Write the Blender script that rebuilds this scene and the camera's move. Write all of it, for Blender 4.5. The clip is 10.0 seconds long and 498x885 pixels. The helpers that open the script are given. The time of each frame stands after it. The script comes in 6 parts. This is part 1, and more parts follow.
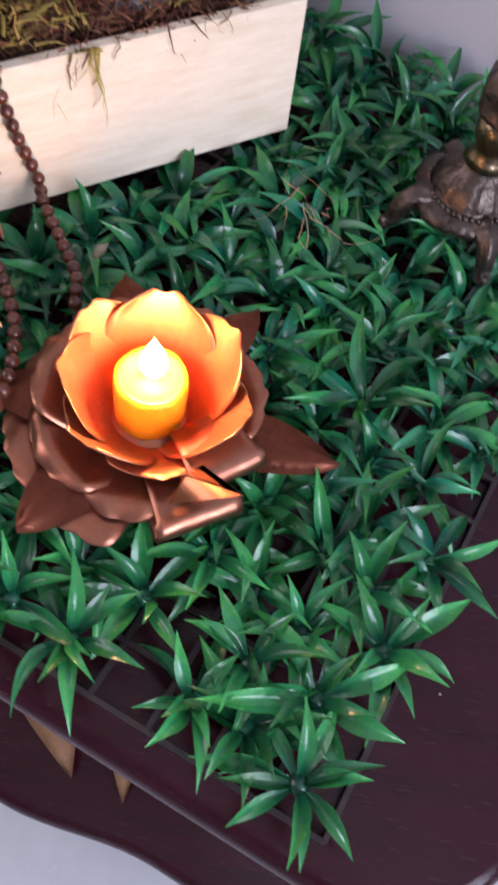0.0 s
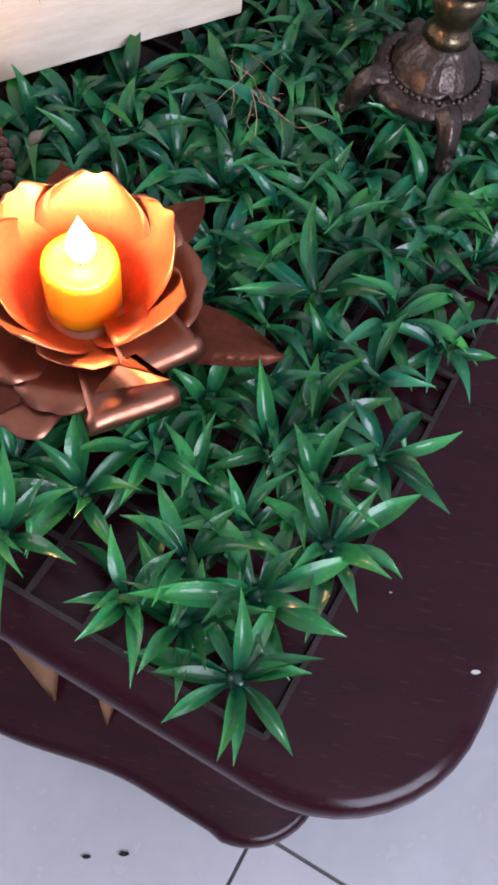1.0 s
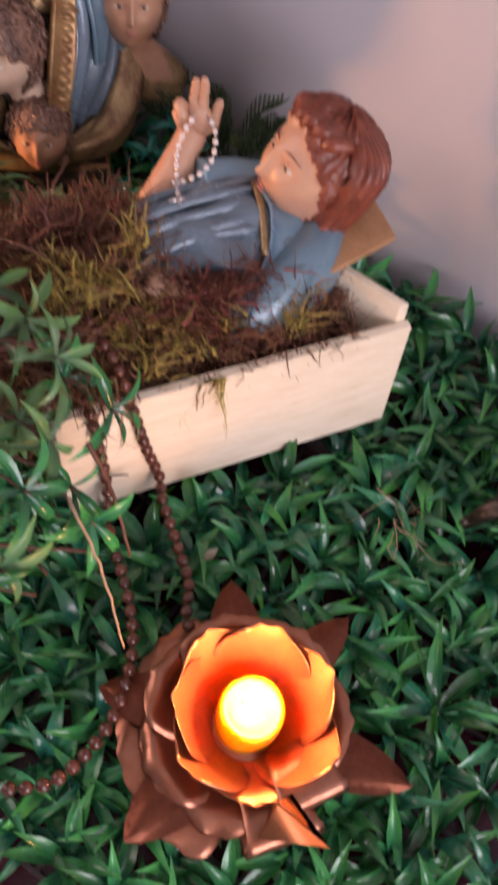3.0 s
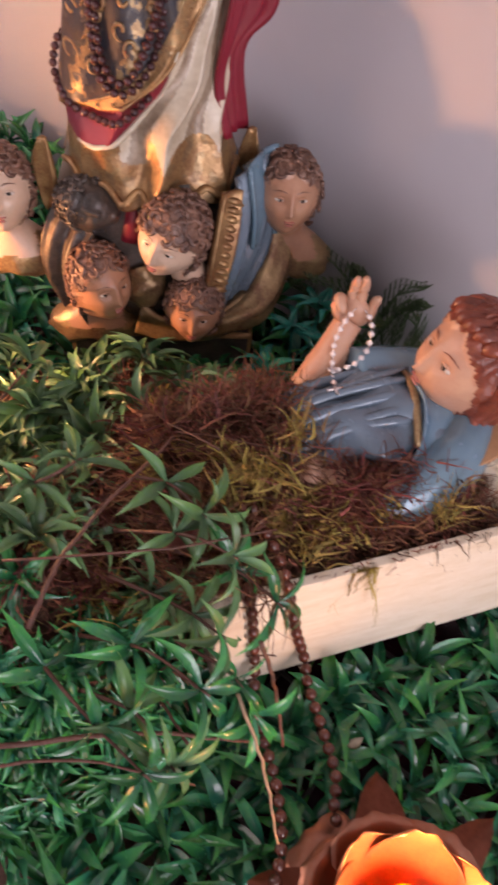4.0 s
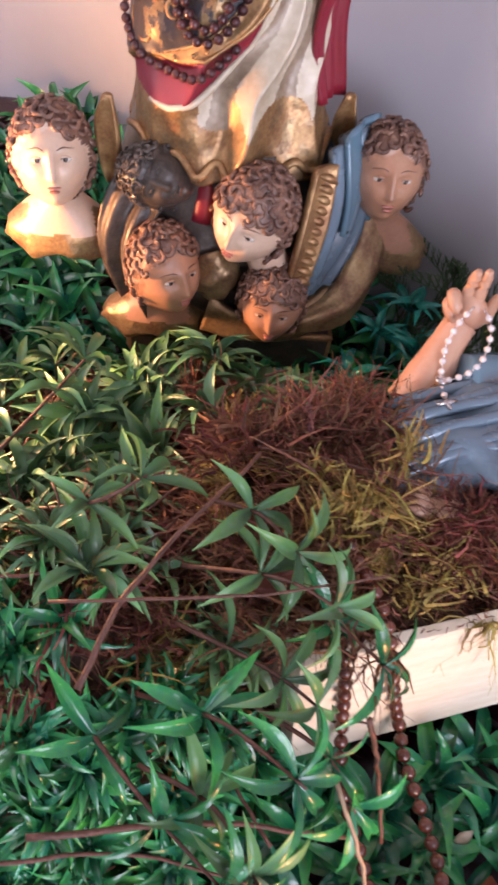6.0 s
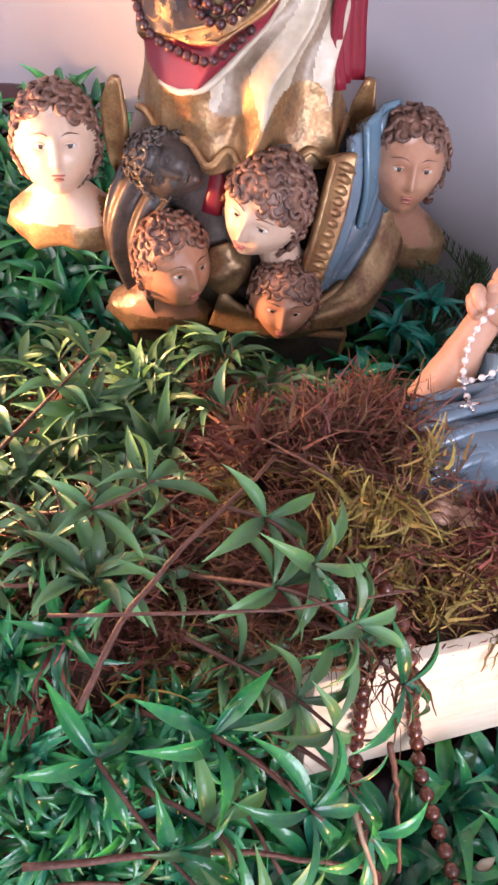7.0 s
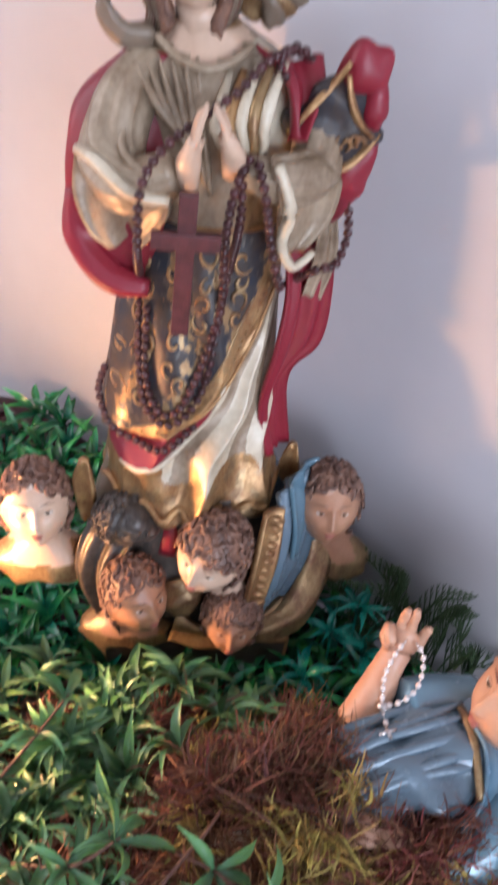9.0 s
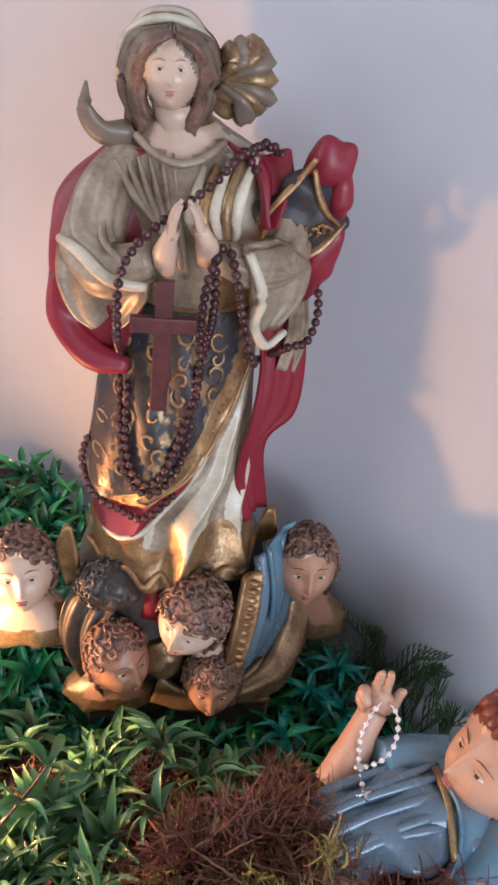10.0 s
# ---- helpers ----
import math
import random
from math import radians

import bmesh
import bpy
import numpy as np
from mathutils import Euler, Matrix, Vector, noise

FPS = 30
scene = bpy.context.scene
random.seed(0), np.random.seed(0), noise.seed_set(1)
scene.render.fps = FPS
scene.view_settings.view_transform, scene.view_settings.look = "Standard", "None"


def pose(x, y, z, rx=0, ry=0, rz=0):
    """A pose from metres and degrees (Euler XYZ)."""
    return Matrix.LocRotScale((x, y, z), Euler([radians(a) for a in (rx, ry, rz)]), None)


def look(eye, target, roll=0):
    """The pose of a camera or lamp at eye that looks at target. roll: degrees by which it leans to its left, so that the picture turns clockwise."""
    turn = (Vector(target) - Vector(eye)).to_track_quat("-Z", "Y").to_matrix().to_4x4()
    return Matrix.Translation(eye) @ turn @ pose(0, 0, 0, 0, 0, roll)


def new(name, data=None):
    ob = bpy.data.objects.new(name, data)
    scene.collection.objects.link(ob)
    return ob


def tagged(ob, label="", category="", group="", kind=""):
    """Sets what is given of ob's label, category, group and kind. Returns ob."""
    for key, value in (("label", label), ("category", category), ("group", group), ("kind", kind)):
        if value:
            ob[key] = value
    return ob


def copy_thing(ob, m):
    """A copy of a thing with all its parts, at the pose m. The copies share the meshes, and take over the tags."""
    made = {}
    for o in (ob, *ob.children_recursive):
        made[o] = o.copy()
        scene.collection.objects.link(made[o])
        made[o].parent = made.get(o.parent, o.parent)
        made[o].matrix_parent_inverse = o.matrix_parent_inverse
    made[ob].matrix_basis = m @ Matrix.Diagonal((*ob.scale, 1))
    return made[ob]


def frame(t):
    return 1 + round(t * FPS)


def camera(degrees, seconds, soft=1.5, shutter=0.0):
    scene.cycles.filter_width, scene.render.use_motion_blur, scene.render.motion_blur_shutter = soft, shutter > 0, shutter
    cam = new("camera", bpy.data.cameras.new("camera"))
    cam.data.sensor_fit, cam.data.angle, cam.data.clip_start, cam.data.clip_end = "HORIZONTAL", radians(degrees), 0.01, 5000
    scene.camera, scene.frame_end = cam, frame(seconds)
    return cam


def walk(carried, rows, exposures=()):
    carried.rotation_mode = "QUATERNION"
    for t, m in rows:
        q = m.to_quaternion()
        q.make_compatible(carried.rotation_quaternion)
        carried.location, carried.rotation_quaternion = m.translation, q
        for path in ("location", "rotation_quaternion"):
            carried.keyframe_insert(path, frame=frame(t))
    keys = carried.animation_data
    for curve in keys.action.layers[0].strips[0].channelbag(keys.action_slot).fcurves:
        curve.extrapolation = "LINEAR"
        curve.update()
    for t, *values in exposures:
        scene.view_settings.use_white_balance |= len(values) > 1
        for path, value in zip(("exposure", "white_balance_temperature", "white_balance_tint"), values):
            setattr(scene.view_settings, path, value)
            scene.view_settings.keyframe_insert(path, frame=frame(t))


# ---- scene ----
cam = camera(31.6, 10.0, soft=2.8, shutter=0.5)
PATH = [
    (0, (0.121, 0.127, 1.164), (0.175, 1.115, -0.575), 14.5),
    (0.5, (0.149, 0.126, 1.144), (0.197, 1.056, -0.626), 13.8),
    (1, (0.165, 0.117, 1.138), (0.207, 0.998, -0.657), 13.4),
    (1.5, (0.128, 0.134, 1.144), (0.181, 0.986, -0.665), 14.9),
    (2, (0.104, 0.162, 1.18), (0.089, 1.072, -0.601), 12.4),
    (2.2, (0.095, 0.172, 1.188), (0.046, 1.14, -0.561), 11.4),
    (3.3, (0.026, 0.241, 1.325), (-0.054, 1.328, -0.352), 13.9),
    (3.5, (0.007, 0.244, 1.334), (-0.103, 1.38, -0.309), 13.5),
    (4, (-0.039, 0.247, 1.331), (-0.258, 1.419, -0.275), 10.6),
    (4.5, (-0.059, 0.273, 1.27), (-0.31, 1.437, -0.337), 10.0),
    (5, (-0.066, 0.275, 1.276), (-0.335, 1.469, -0.306), 9.8),
    (5.5, (-0.071, 0.277, 1.26), (-0.346, 1.484, -0.311), 10.3),
    (6, (-0.091, 0.295, 1.247), (-0.361, 1.47, -0.349), 11.0),
    (6.2, (-0.101, 0.302, 1.238), (-0.369, 1.467, -0.365), 11.3),
    (7.5, (-0.097, 0.312, 1.228), (-0.378, 1.473, -0.376), 10.9),
    (8, (-0.091, 0.312, 1.248), (-0.378, 1.527, -0.315), 10.1),
    (8.5, (-0.096, 0.311, 1.297), (-0.406, 1.66, -0.147), 10.1),
    (9, (-0.105, 0.325, 1.38), (-0.451, 1.77, 0.04), 8.7),
    (9.5, (-0.102, 0.329, 1.416), (-0.45, 1.824, 0.133), 8.6),
    (10, (-0.098, 0.321, 1.41), (-0.45, 1.832, 0.147), 8.4),
]
EXPOSURES = [(0.0, 0.33, 6300, 22), (1.0, 0.22, 6300, 22), (2.2, 0.22, 6700, 26), (3.5, 0.15, 7700, 33), (5.0, 0.35, 6800, 26), (6.2, 0.7, 6600, 25), (7.5, 0.98, 6500, 25), (8.2, 0.92, 6400, 21), (9.0, 0.62, 6200, 13), (10.0, 0.36, 6100, 10)]
walk(cam, [(t, look(eye, target, roll)) for t, eye, target, roll in PATH], EXPOSURES)

# ---- light ----
world = bpy.data.worlds.new("sky_world")
scene.world = world
world.use_nodes = True
wn = world.node_tree
sky = wn.nodes.new("ShaderNodeTexSky")
sky.sky_type = "NISHITA"
sky.sun_disc = False
sky.sun_elevation, sky.sun_rotation = radians(40), radians(150)
wn.links.new(sky.outputs[0], wn.nodes["Background"].inputs[0])
wn.nodes["Background"].inputs[1].default_value = 0.1


def U(u, v, z=0.0):
    """Table frame to world: u runs along the table front, v from its front to the wall."""
    return Vector((0.208 + 0.94 * u + 0.342 * v, 0.178 - 0.342 * u + 0.94 * v, z))


YAW = math.degrees(math.atan2(-0.342, 0.94))


def lamp(name, kind, m, power, colour, size=0.1, size_y=None):
    data = bpy.data.lights.new(name, kind)
    data.energy, data.color = power, colour
    if kind == "AREA":
        data.shape, data.size, data.size_y = "RECTANGLE", size, size_y or size
    else:
        data.shadow_soft_size = size
    ob = new(name, data)
    ob.matrix_world = m
    return ob


FAR = Vector((-0.46, 0.612, 0))
# daylight at the east window, added fill at the west, and the candle flame
lamp("window_daylight", "AREA", look(U(1.78, -0.9, 1.62), U(-0.3, 0.2, 0.8)), 47, (0.78, 0.87, 1.0), 1.5, 1.3)
lamp("side_fill_light", "AREA", look(U(-1.58, -0.4, 1.62), U(-0.3, 0.3, 0.8)), 8.5, (1.0, 0.92, 0.9), 1.0, 1.2)
lamp("flame_light", "POINT", pose(0.078, 0.368, 0.808), 0.5, (1.0, 0.5, 0.21), 0.006)
lamp("flame_light", "POINT", pose(FAR.x, FAR.y, 0.838), 5.0, (1.0, 0.5, 0.21), 0.012)

# ---- materials ----


def mat(name, colour, rough=0.5, metal=0.0, vary=0.15, scale=60.0, bump=0.15, bscale=250.0, hue=None, coat=0.0, rnd=0.0, spec=0.5, sss=0.0, detail=4.0):
    """A painted, plastic, wood or metal surface: colour with blotches at two scales, uneven gloss and fine relief."""
    m = bpy.data.materials.new(name)
    m.use_nodes = True
    t, p = m.node_tree, m.node_tree.nodes["Principled BSDF"]
    n, ln = t.nodes.new, t.links.new
    co = n("ShaderNodeTexCoord")
    big, fine = n("ShaderNodeTexNoise"), n("ShaderNodeTexNoise")
    big.inputs["Scale"].default_value, fine.inputs["Scale"].default_value = scale, scale * 7
    big.inputs["Detail"].default_value = detail
    for k in (big, fine):
        ln(co.outputs["Object"], k.inputs["Vector"])
    mx = n("ShaderNodeMix")
    mx.data_type = "RGBA"
    other = hue or tuple(c * (1 - 2.2 * vary) for c in colour)
    mx.inputs[6].default_value, mx.inputs[7].default_value = (*colour, 1), (*[max(0, c) for c in other], 1)
    rp = n("ShaderNodeMapRange")
    rp.inputs[1].default_value, rp.inputs[2].default_value = 0.36, 0.68
    ad = n("ShaderNodeMath")
    ad.operation = "MULTIPLY_ADD"
    ad.inputs[1].default_value = 0.35
    ln(fine.outputs[0], ad.inputs[0])
    sc = n("ShaderNodeMath")
    sc.operation = "MULTIPLY"
    sc.inputs[1].default_value = 0.68
    ln(big.outputs[0], sc.inputs[0])
    ln(sc.outputs[0], ad.inputs[2])
    ln(ad.outputs[0], rp.inputs[0])
    ln(rp.outputs[0], mx.inputs[0])
    out = mx.outputs[2]
    if rnd:
        hs, oi, g = n("ShaderNodeHueSaturation"), n("ShaderNodeObjectInfo"), n("ShaderNodeNewGeometry")
        sm = n("ShaderNodeMath")
        sm.operation = "ADD"
        ln(oi.outputs["Random"], sm.inputs[0])
        ln(g.outputs["Random Per Island"], sm.inputs[1])
        fr = n("ShaderNodeMath")
        fr.operation = "FRACT"
        ln(sm.outputs[0], fr.inputs[0])
        v1, v2 = n("ShaderNodeMapRange"), n("ShaderNodeMapRange")
        v1.inputs[3].default_value, v1.inputs[4].default_value = 1 - rnd, 1 + rnd
        v2.inputs[3].default_value, v2.inputs[4].default_value = 0.5 - 0.05 * rnd, 0.5 + 0.05 * rnd
        ln(fr.outputs[0], v1.inputs[0])
        ln(g.outputs["Random Per Island"], v2.inputs[0])
        ln(v1.outputs[0], hs.inputs["Value"])
        ln(v2.outputs[0], hs.inputs["Hue"])
        ln(out, hs.inputs["Color"])
        out = hs.outputs[0]
    ln(out, p.inputs["Base Color"])
    rr = n("ShaderNodeMapRange")
    rr.inputs[3].default_value, rr.inputs[4].default_value = max(0.03, rough - 0.12), min(1, rough + 0.14)
    ln(fine.outputs[0], rr.inputs[0])
    ln(rr.outputs[0], p.inputs["Roughness"])
    p.inputs["Metallic"].default_value = metal
    p.inputs["Coat Weight"].default_value = coat
    p.inputs["Coat Roughness"].default_value = 0.12
    p.inputs["Specular IOR Level"].default_value = spec
    if sss:
        p.inputs["Subsurface Weight"].default_value = sss
        p.inputs["Subsurface Radius"].default_value = (0.02, 0.008, 0.003)
        p.inputs["Subsurface Scale"].default_value = 1.0
    if bump:
        bn, b = n("ShaderNodeTexNoise"), n("ShaderNodeBump")
        bn.inputs["Scale"].default_value = bscale
        b.inputs["Strength"].default_value, b.inputs["Distance"].default_value = bump, 0.002
        ln(co.outputs["Object"], bn.inputs["Vector"])
        ln(bn.outputs[0], b.inputs["Height"])
        ln(b.outputs[0], p.inputs["Normal"])
    return m


def grained(name, light, dark, rough, stretch, scale, coat=0.0, bump=0.1):
    """Wood: fibres stretched along one axis, with broader bands."""
    m = mat(name, light, rough, 0, 0.1, 30, 0, hue=dark, coat=coat)
    t = m.node_tree
    mp = t.nodes.new("ShaderNodeMapping")
    mp.inputs["Scale"].default_value = stretch
    co = [k for k in t.nodes if k.type == "TEX_COORD"][0]
    t.links.new(co.outputs["Object"], mp.inputs["Vector"])
    noises = [k for k in t.nodes if k.type == "TEX_NOISE"]
    for k in noises:
        t.links.new(mp.outputs[0], k.inputs["Vector"])
    noises[0].inputs["Scale"].default_value, noises[1].inputs["Scale"].default_value = scale, scale * 6
    b = t.nodes.new("ShaderNodeBump")
    b.inputs["Strength"].default_value, b.inputs["Distance"].default_value = bump, 0.001
    t.links.new(noises[1].outputs[0], b.inputs["Height"])
    t.links.new(b.outputs[0], t.nodes["Principled BSDF"].inputs["Normal"])
    return m


M_LEAF = mat("green_plastic", (0.008, 0.15, 0.08), 0.21, 0, 0.2, 45, 0.12, 500, hue=(0.025, 0.23, 0.055), rnd=0.5, spec=0.6)
# soft paler green; the haze over the left foliage is put into the colour
M_LEAF2 = mat("hazed_soft_green_plastic", (0.1, 0.22, 0.125), 0.36, 0, 0.2, 45, 0.12, 500, hue=(0.09, 0.22, 0.05), rnd=0.45)


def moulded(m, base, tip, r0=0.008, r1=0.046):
    """Leaf colour made darker at the hub and paler, yellower towards the tips."""
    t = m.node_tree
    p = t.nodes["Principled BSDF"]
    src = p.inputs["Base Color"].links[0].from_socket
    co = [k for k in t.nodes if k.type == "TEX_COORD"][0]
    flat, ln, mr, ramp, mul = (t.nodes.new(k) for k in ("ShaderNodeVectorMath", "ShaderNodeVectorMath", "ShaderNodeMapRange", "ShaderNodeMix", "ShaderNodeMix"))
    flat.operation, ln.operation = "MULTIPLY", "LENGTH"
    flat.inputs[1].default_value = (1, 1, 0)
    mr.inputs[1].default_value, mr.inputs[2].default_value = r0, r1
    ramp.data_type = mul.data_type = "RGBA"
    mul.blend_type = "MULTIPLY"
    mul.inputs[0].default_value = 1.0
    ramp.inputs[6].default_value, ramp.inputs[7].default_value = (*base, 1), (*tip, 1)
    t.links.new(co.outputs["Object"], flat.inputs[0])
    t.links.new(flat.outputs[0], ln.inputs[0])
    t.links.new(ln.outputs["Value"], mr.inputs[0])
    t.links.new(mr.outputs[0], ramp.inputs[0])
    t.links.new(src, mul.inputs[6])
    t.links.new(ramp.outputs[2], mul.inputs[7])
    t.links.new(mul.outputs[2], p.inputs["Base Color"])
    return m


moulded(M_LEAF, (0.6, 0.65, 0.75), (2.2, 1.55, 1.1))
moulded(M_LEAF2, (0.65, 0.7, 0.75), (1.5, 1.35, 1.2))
M_TEAL = mat("teal_plastic", (0.015, 0.3, 0.23), 0.24, 0, 0.2, 60, 0.1, rnd=0.3)
M_FERN = mat("dark_fern_green", (0.05, 0.1, 0.035), 0.6, 0, 0.2, 60, 0.1, rnd=0.3)
M_GRID = mat("dark_mat_plastic", (0.05, 0.035, 0.035), 0.35, 0, 0.2, 60, 0.1)
M_MAHOGANY = grained("mahogany_lacquer", (0.034, 0.0036, 0.009), (0.019, 0.0018, 0.005), 0.22, (1, 9, 9), 9, coat=0.06, bump=0.02)
M_MAHOGANY.node_tree.nodes["Principled BSDF"].inputs["Specular IOR Level"].default_value = 0.28
M_PINE = grained("raw_pine", (0.8, 0.7, 0.56), (0.7, 0.58, 0.42), 0.6, (6, 6, 40), 5)
M_BOARD = grained("brown_plywood", (0.5, 0.27, 0.14), (0.36, 0.18, 0.085), 0.55, (4, 4, 30), 7)
M_COPPER = mat("copper_sheet", (0.42, 0.19, 0.125), 0.34, 0.95, 0.18, 35, 0.06, 120, hue=(0.4, 0.14, 0.08))
M_COPPER_IN = mat("bright_copper_sheet", (0.8, 0.31, 0.15), 0.34, 0.85, 0.12, 60, 0.1, 200)
M_COPPER_RED = mat("red_copper_sheet", (0.42, 0.13, 0.075), 0.36, 0.85, 0.18, 40, 0.06, 150)
M_BRONZE = mat("aged_bronze", (0.13, 0.1, 0.085), 0.36, 0.8, 0.3, 90, 0.5, 260, hue=(0.05, 0.035, 0.03))
M_BRASS = mat("worn_brass", (0.24, 0.18, 0.11), 0.3, 0.95, 0.25, 90, 0.2, 200)
M_WALL = mat("wall_paint", (0.52, 0.5, 0.53), 0.72, 0, 0.03, 3, 0.06, 160, spec=0.25)
M_CEIL = mat("ceiling_paint", (0.8, 0.8, 0.78), 0.8, 0, 0.03, 3, 0.05, 160)
M_TILE = mat("floor_tile", (0.6, 0.61, 0.63), 0.22, 0, 0.05, 7, 0.02, 60)
M_GROUT = mat("tile_grout", (0.16, 0.15, 0.14), 0.85, 0, 0.1, 40, 0.2)
M_FRAME = mat("white_frame", (0.75, 0.75, 0.73), 0.4, 0, 0.04, 9, 0.03)
M_MOSS = mat("brown_moss", (0.22, 0.085, 0.045), 0.8, 0, 0.25, 70, 0.3, 300, rnd=0.55)
M_MOSS_OLIVE = mat("olive_moss", (0.36, 0.25, 0.06), 0.75, 0, 0.25, 70, 0.3, 300, rnd=0.5)
M_MOSS_RED = mat("red_brown_moss", (0.2, 0.055, 0.035), 0.7, 0, 0.25, 70, 0.3, 300, rnd=0.5)
# darker brown than the strands, for the closed sheets beneath them
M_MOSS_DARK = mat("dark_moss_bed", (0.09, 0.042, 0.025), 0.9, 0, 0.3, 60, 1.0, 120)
M_TWIG = mat("red_brown_twig", (0.15, 0.06, 0.04), 0.6, 0, 0.3, 90, 0.5, 300)
M_STRAW = mat("pale_straw", (0.42, 0.28, 0.17), 0.6, 0, 0.2, 90, 0.3, 300)
M_BEAD = mat("dark_wood_bead", (0.13, 0.026, 0.018), 0.24, 0, 0.25, 150, 0.1, 400, rnd=0.3, coat=0.4)
M_BEAD2 = mat("plum_wood_bead", (0.075, 0.022, 0.028), 0.3, 0, 0.25, 150, 0.1, 400, rnd=0.3)
M_CROSS = mat("plum_wood", (0.11, 0.025, 0.03), 0.42, 0, 0.25, 120, 0.2, 300)
M_PEARL = mat("pearl_bead", (0.8, 0.72, 0.7), 0.15, 0.1, 0.05, 90, 0.05, coat=0.6)
M_SILVER = mat("silver_chain", (0.75, 0.7, 0.68), 0.25, 1.0, 0.1, 90, 0.1)
M_SKIN = mat("tan_flesh_paint", (0.47, 0.25, 0.15), 0.36, 0, 0.08, 50, 0.08, 200, hue=(0.4, 0.19, 0.115))
M_SKIN3 = mat("flesh_paint", (0.56, 0.33, 0.22), 0.36, 0, 0.08, 50, 0.05, 200, hue=(0.52, 0.28, 0.19))
M_SKIN2 = mat("pale_flesh_paint", (0.64, 0.44, 0.32), 0.34, 0, 0.06, 50, 0.08, 200)
M_HAIR = mat("brown_hair_paint", (0.26, 0.135, 0.09), 0.42, 0, 0.25, 80, 0.5, 220, hue=(0.07, 0.035, 0.028))
M_HAIR_RED = mat("chestnut_hair_paint", (0.27, 0.065, 0.035), 0.34, 0, 0.25, 80, 0.5, 220, hue=(0.12, 0.03, 0.02))
M_BLUE = mat("blue_robe_paint", (0.15, 0.26, 0.31), 0.22, 0.15, 0.05, 14, 0.0, 90, hue=(0.11, 0.2, 0.28), coat=0.5)
M_SLATE = mat("slate_robe_paint", (0.14, 0.2, 0.255), 0.24, 0.15, 0.08, 14, 0.0, 90, coat=0.4)
M_GOLD = mat("antique_gold_leaf", (0.48, 0.29, 0.13), 0.42, 0.5, 0.25, 60, 0.35, 170, hue=(0.22, 0.1, 0.045))
M_GOLD_DULL = mat("dull_gold_paint", (0.4, 0.27, 0.13), 0.38, 0.5, 0.25, 60, 0.5, 150, hue=(0.18, 0.09, 0.05))
M_CREAM = mat("cream_robe_paint", (0.66, 0.58, 0.45), 0.36, 0, 0.12, 30, 0.12, 160, hue=(0.45, 0.36, 0.25))
M_TAUPE = mat("taupe_robe_paint", (0.22, 0.165, 0.12), 0.42, 0.05, 0.2, 40, 0.15, 160, hue=(0.17, 0.12, 0.085))
M_SLEEVE = mat("pale_taupe_robe_and_shade_paint", (0.4, 0.31, 0.22), 0.38, 0.05, 0.2, 40, 0.1, 160, hue=(0.2, 0.135, 0.085))
M_RED = mat("crimson_robe_paint", (0.24, 0.016, 0.032), 0.42, 0, 0.15, 35, 0.06, 160, hue=(0.22, 0.012, 0.025))
M_NAVY = mat("navy_robe_paint", (0.02, 0.026, 0.04), 0.42, 0.0, 0.2, 60, 0.3, 120, hue=(0.06, 0.04, 0.03), spec=0.3)
M_DARK = mat("dark_bronze_and_shade_paint", (0.11, 0.088, 0.075), 0.4, 0.2, 0.25, 60, 0.5, 130, hue=(0.03, 0.024, 0.022))
M_EYE = mat("eye_paint", (0.05, 0.035, 0.03), 0.2, 0, 0.1, 60, 0)
M_WHITE = mat("eye_white_paint", (0.62, 0.55, 0.48), 0.25, 0, 0.05, 60, 0)
M_LIP = mat("lip_paint", (0.48, 0.17, 0.13), 0.35, 0, 0.1, 60, 0)
M_WAX = mat("red_candle_wax", (0.95, 0.48, 0.008), 0.4, 0, 0.05, 50, 0.05, 100, sss=1.0)
M_WICK = mat("burnt_wick", (0.02, 0.015, 0.012), 0.8, 0, 0.1, 90, 0.2)


def glowing(name, colour, power):
    m = bpy.data.materials.new(name)
    m.use_nodes = True
    p = m.node_tree.nodes["Principled BSDF"]
    p.inputs["Base Color"].default_value = (*colour, 1)
    p.inputs["Emission Color"].default_value = (*colour, 1)
    p.inputs["Emission Strength"].default_value = power
    return m


M_FLAME = glowing("flame", (1.0, 0.72, 0.32), 14)

# ---- builders ----
ORIGIN = {}


def thing(name, at, label, category, group="", kind=""):
    ob = new(name)
    ob.empty_display_size = 0.02
    ob.location = at
    ORIGIN[ob] = Vector(at)
    return tagged(ob, label, category, group, kind)


def mesh_of(bm, mats, smooth=True):
    me = bpy.data.meshes.new("mesh")
    if smooth:
        for f in bm.faces:
            f.smooth = True
    bm.to_mesh(me)
    bm.free()
    for m in mats if isinstance(mats, (list, tuple)) else [mats]:
        me.materials.append(m)
    return me


def part(name, bm, mats, parent=None, label="", smooth=True, at=None):
    """Links a bmesh, given in world places, as one mesh object under a thing or a part."""
    c = Vector(at) if at is not None else sum((v.co for v in bm.verts), Vector()) / max(1, len(bm.verts))
    bmesh.ops.translate(bm, vec=-c, verts=bm.verts)
    ob = new(name, mesh_of(bm, mats, smooth))
    ob.location = c - (ORIGIN[parent] if parent else Vector())
    ob.parent = parent
    ORIGIN[ob] = c
    return tagged(ob, label)


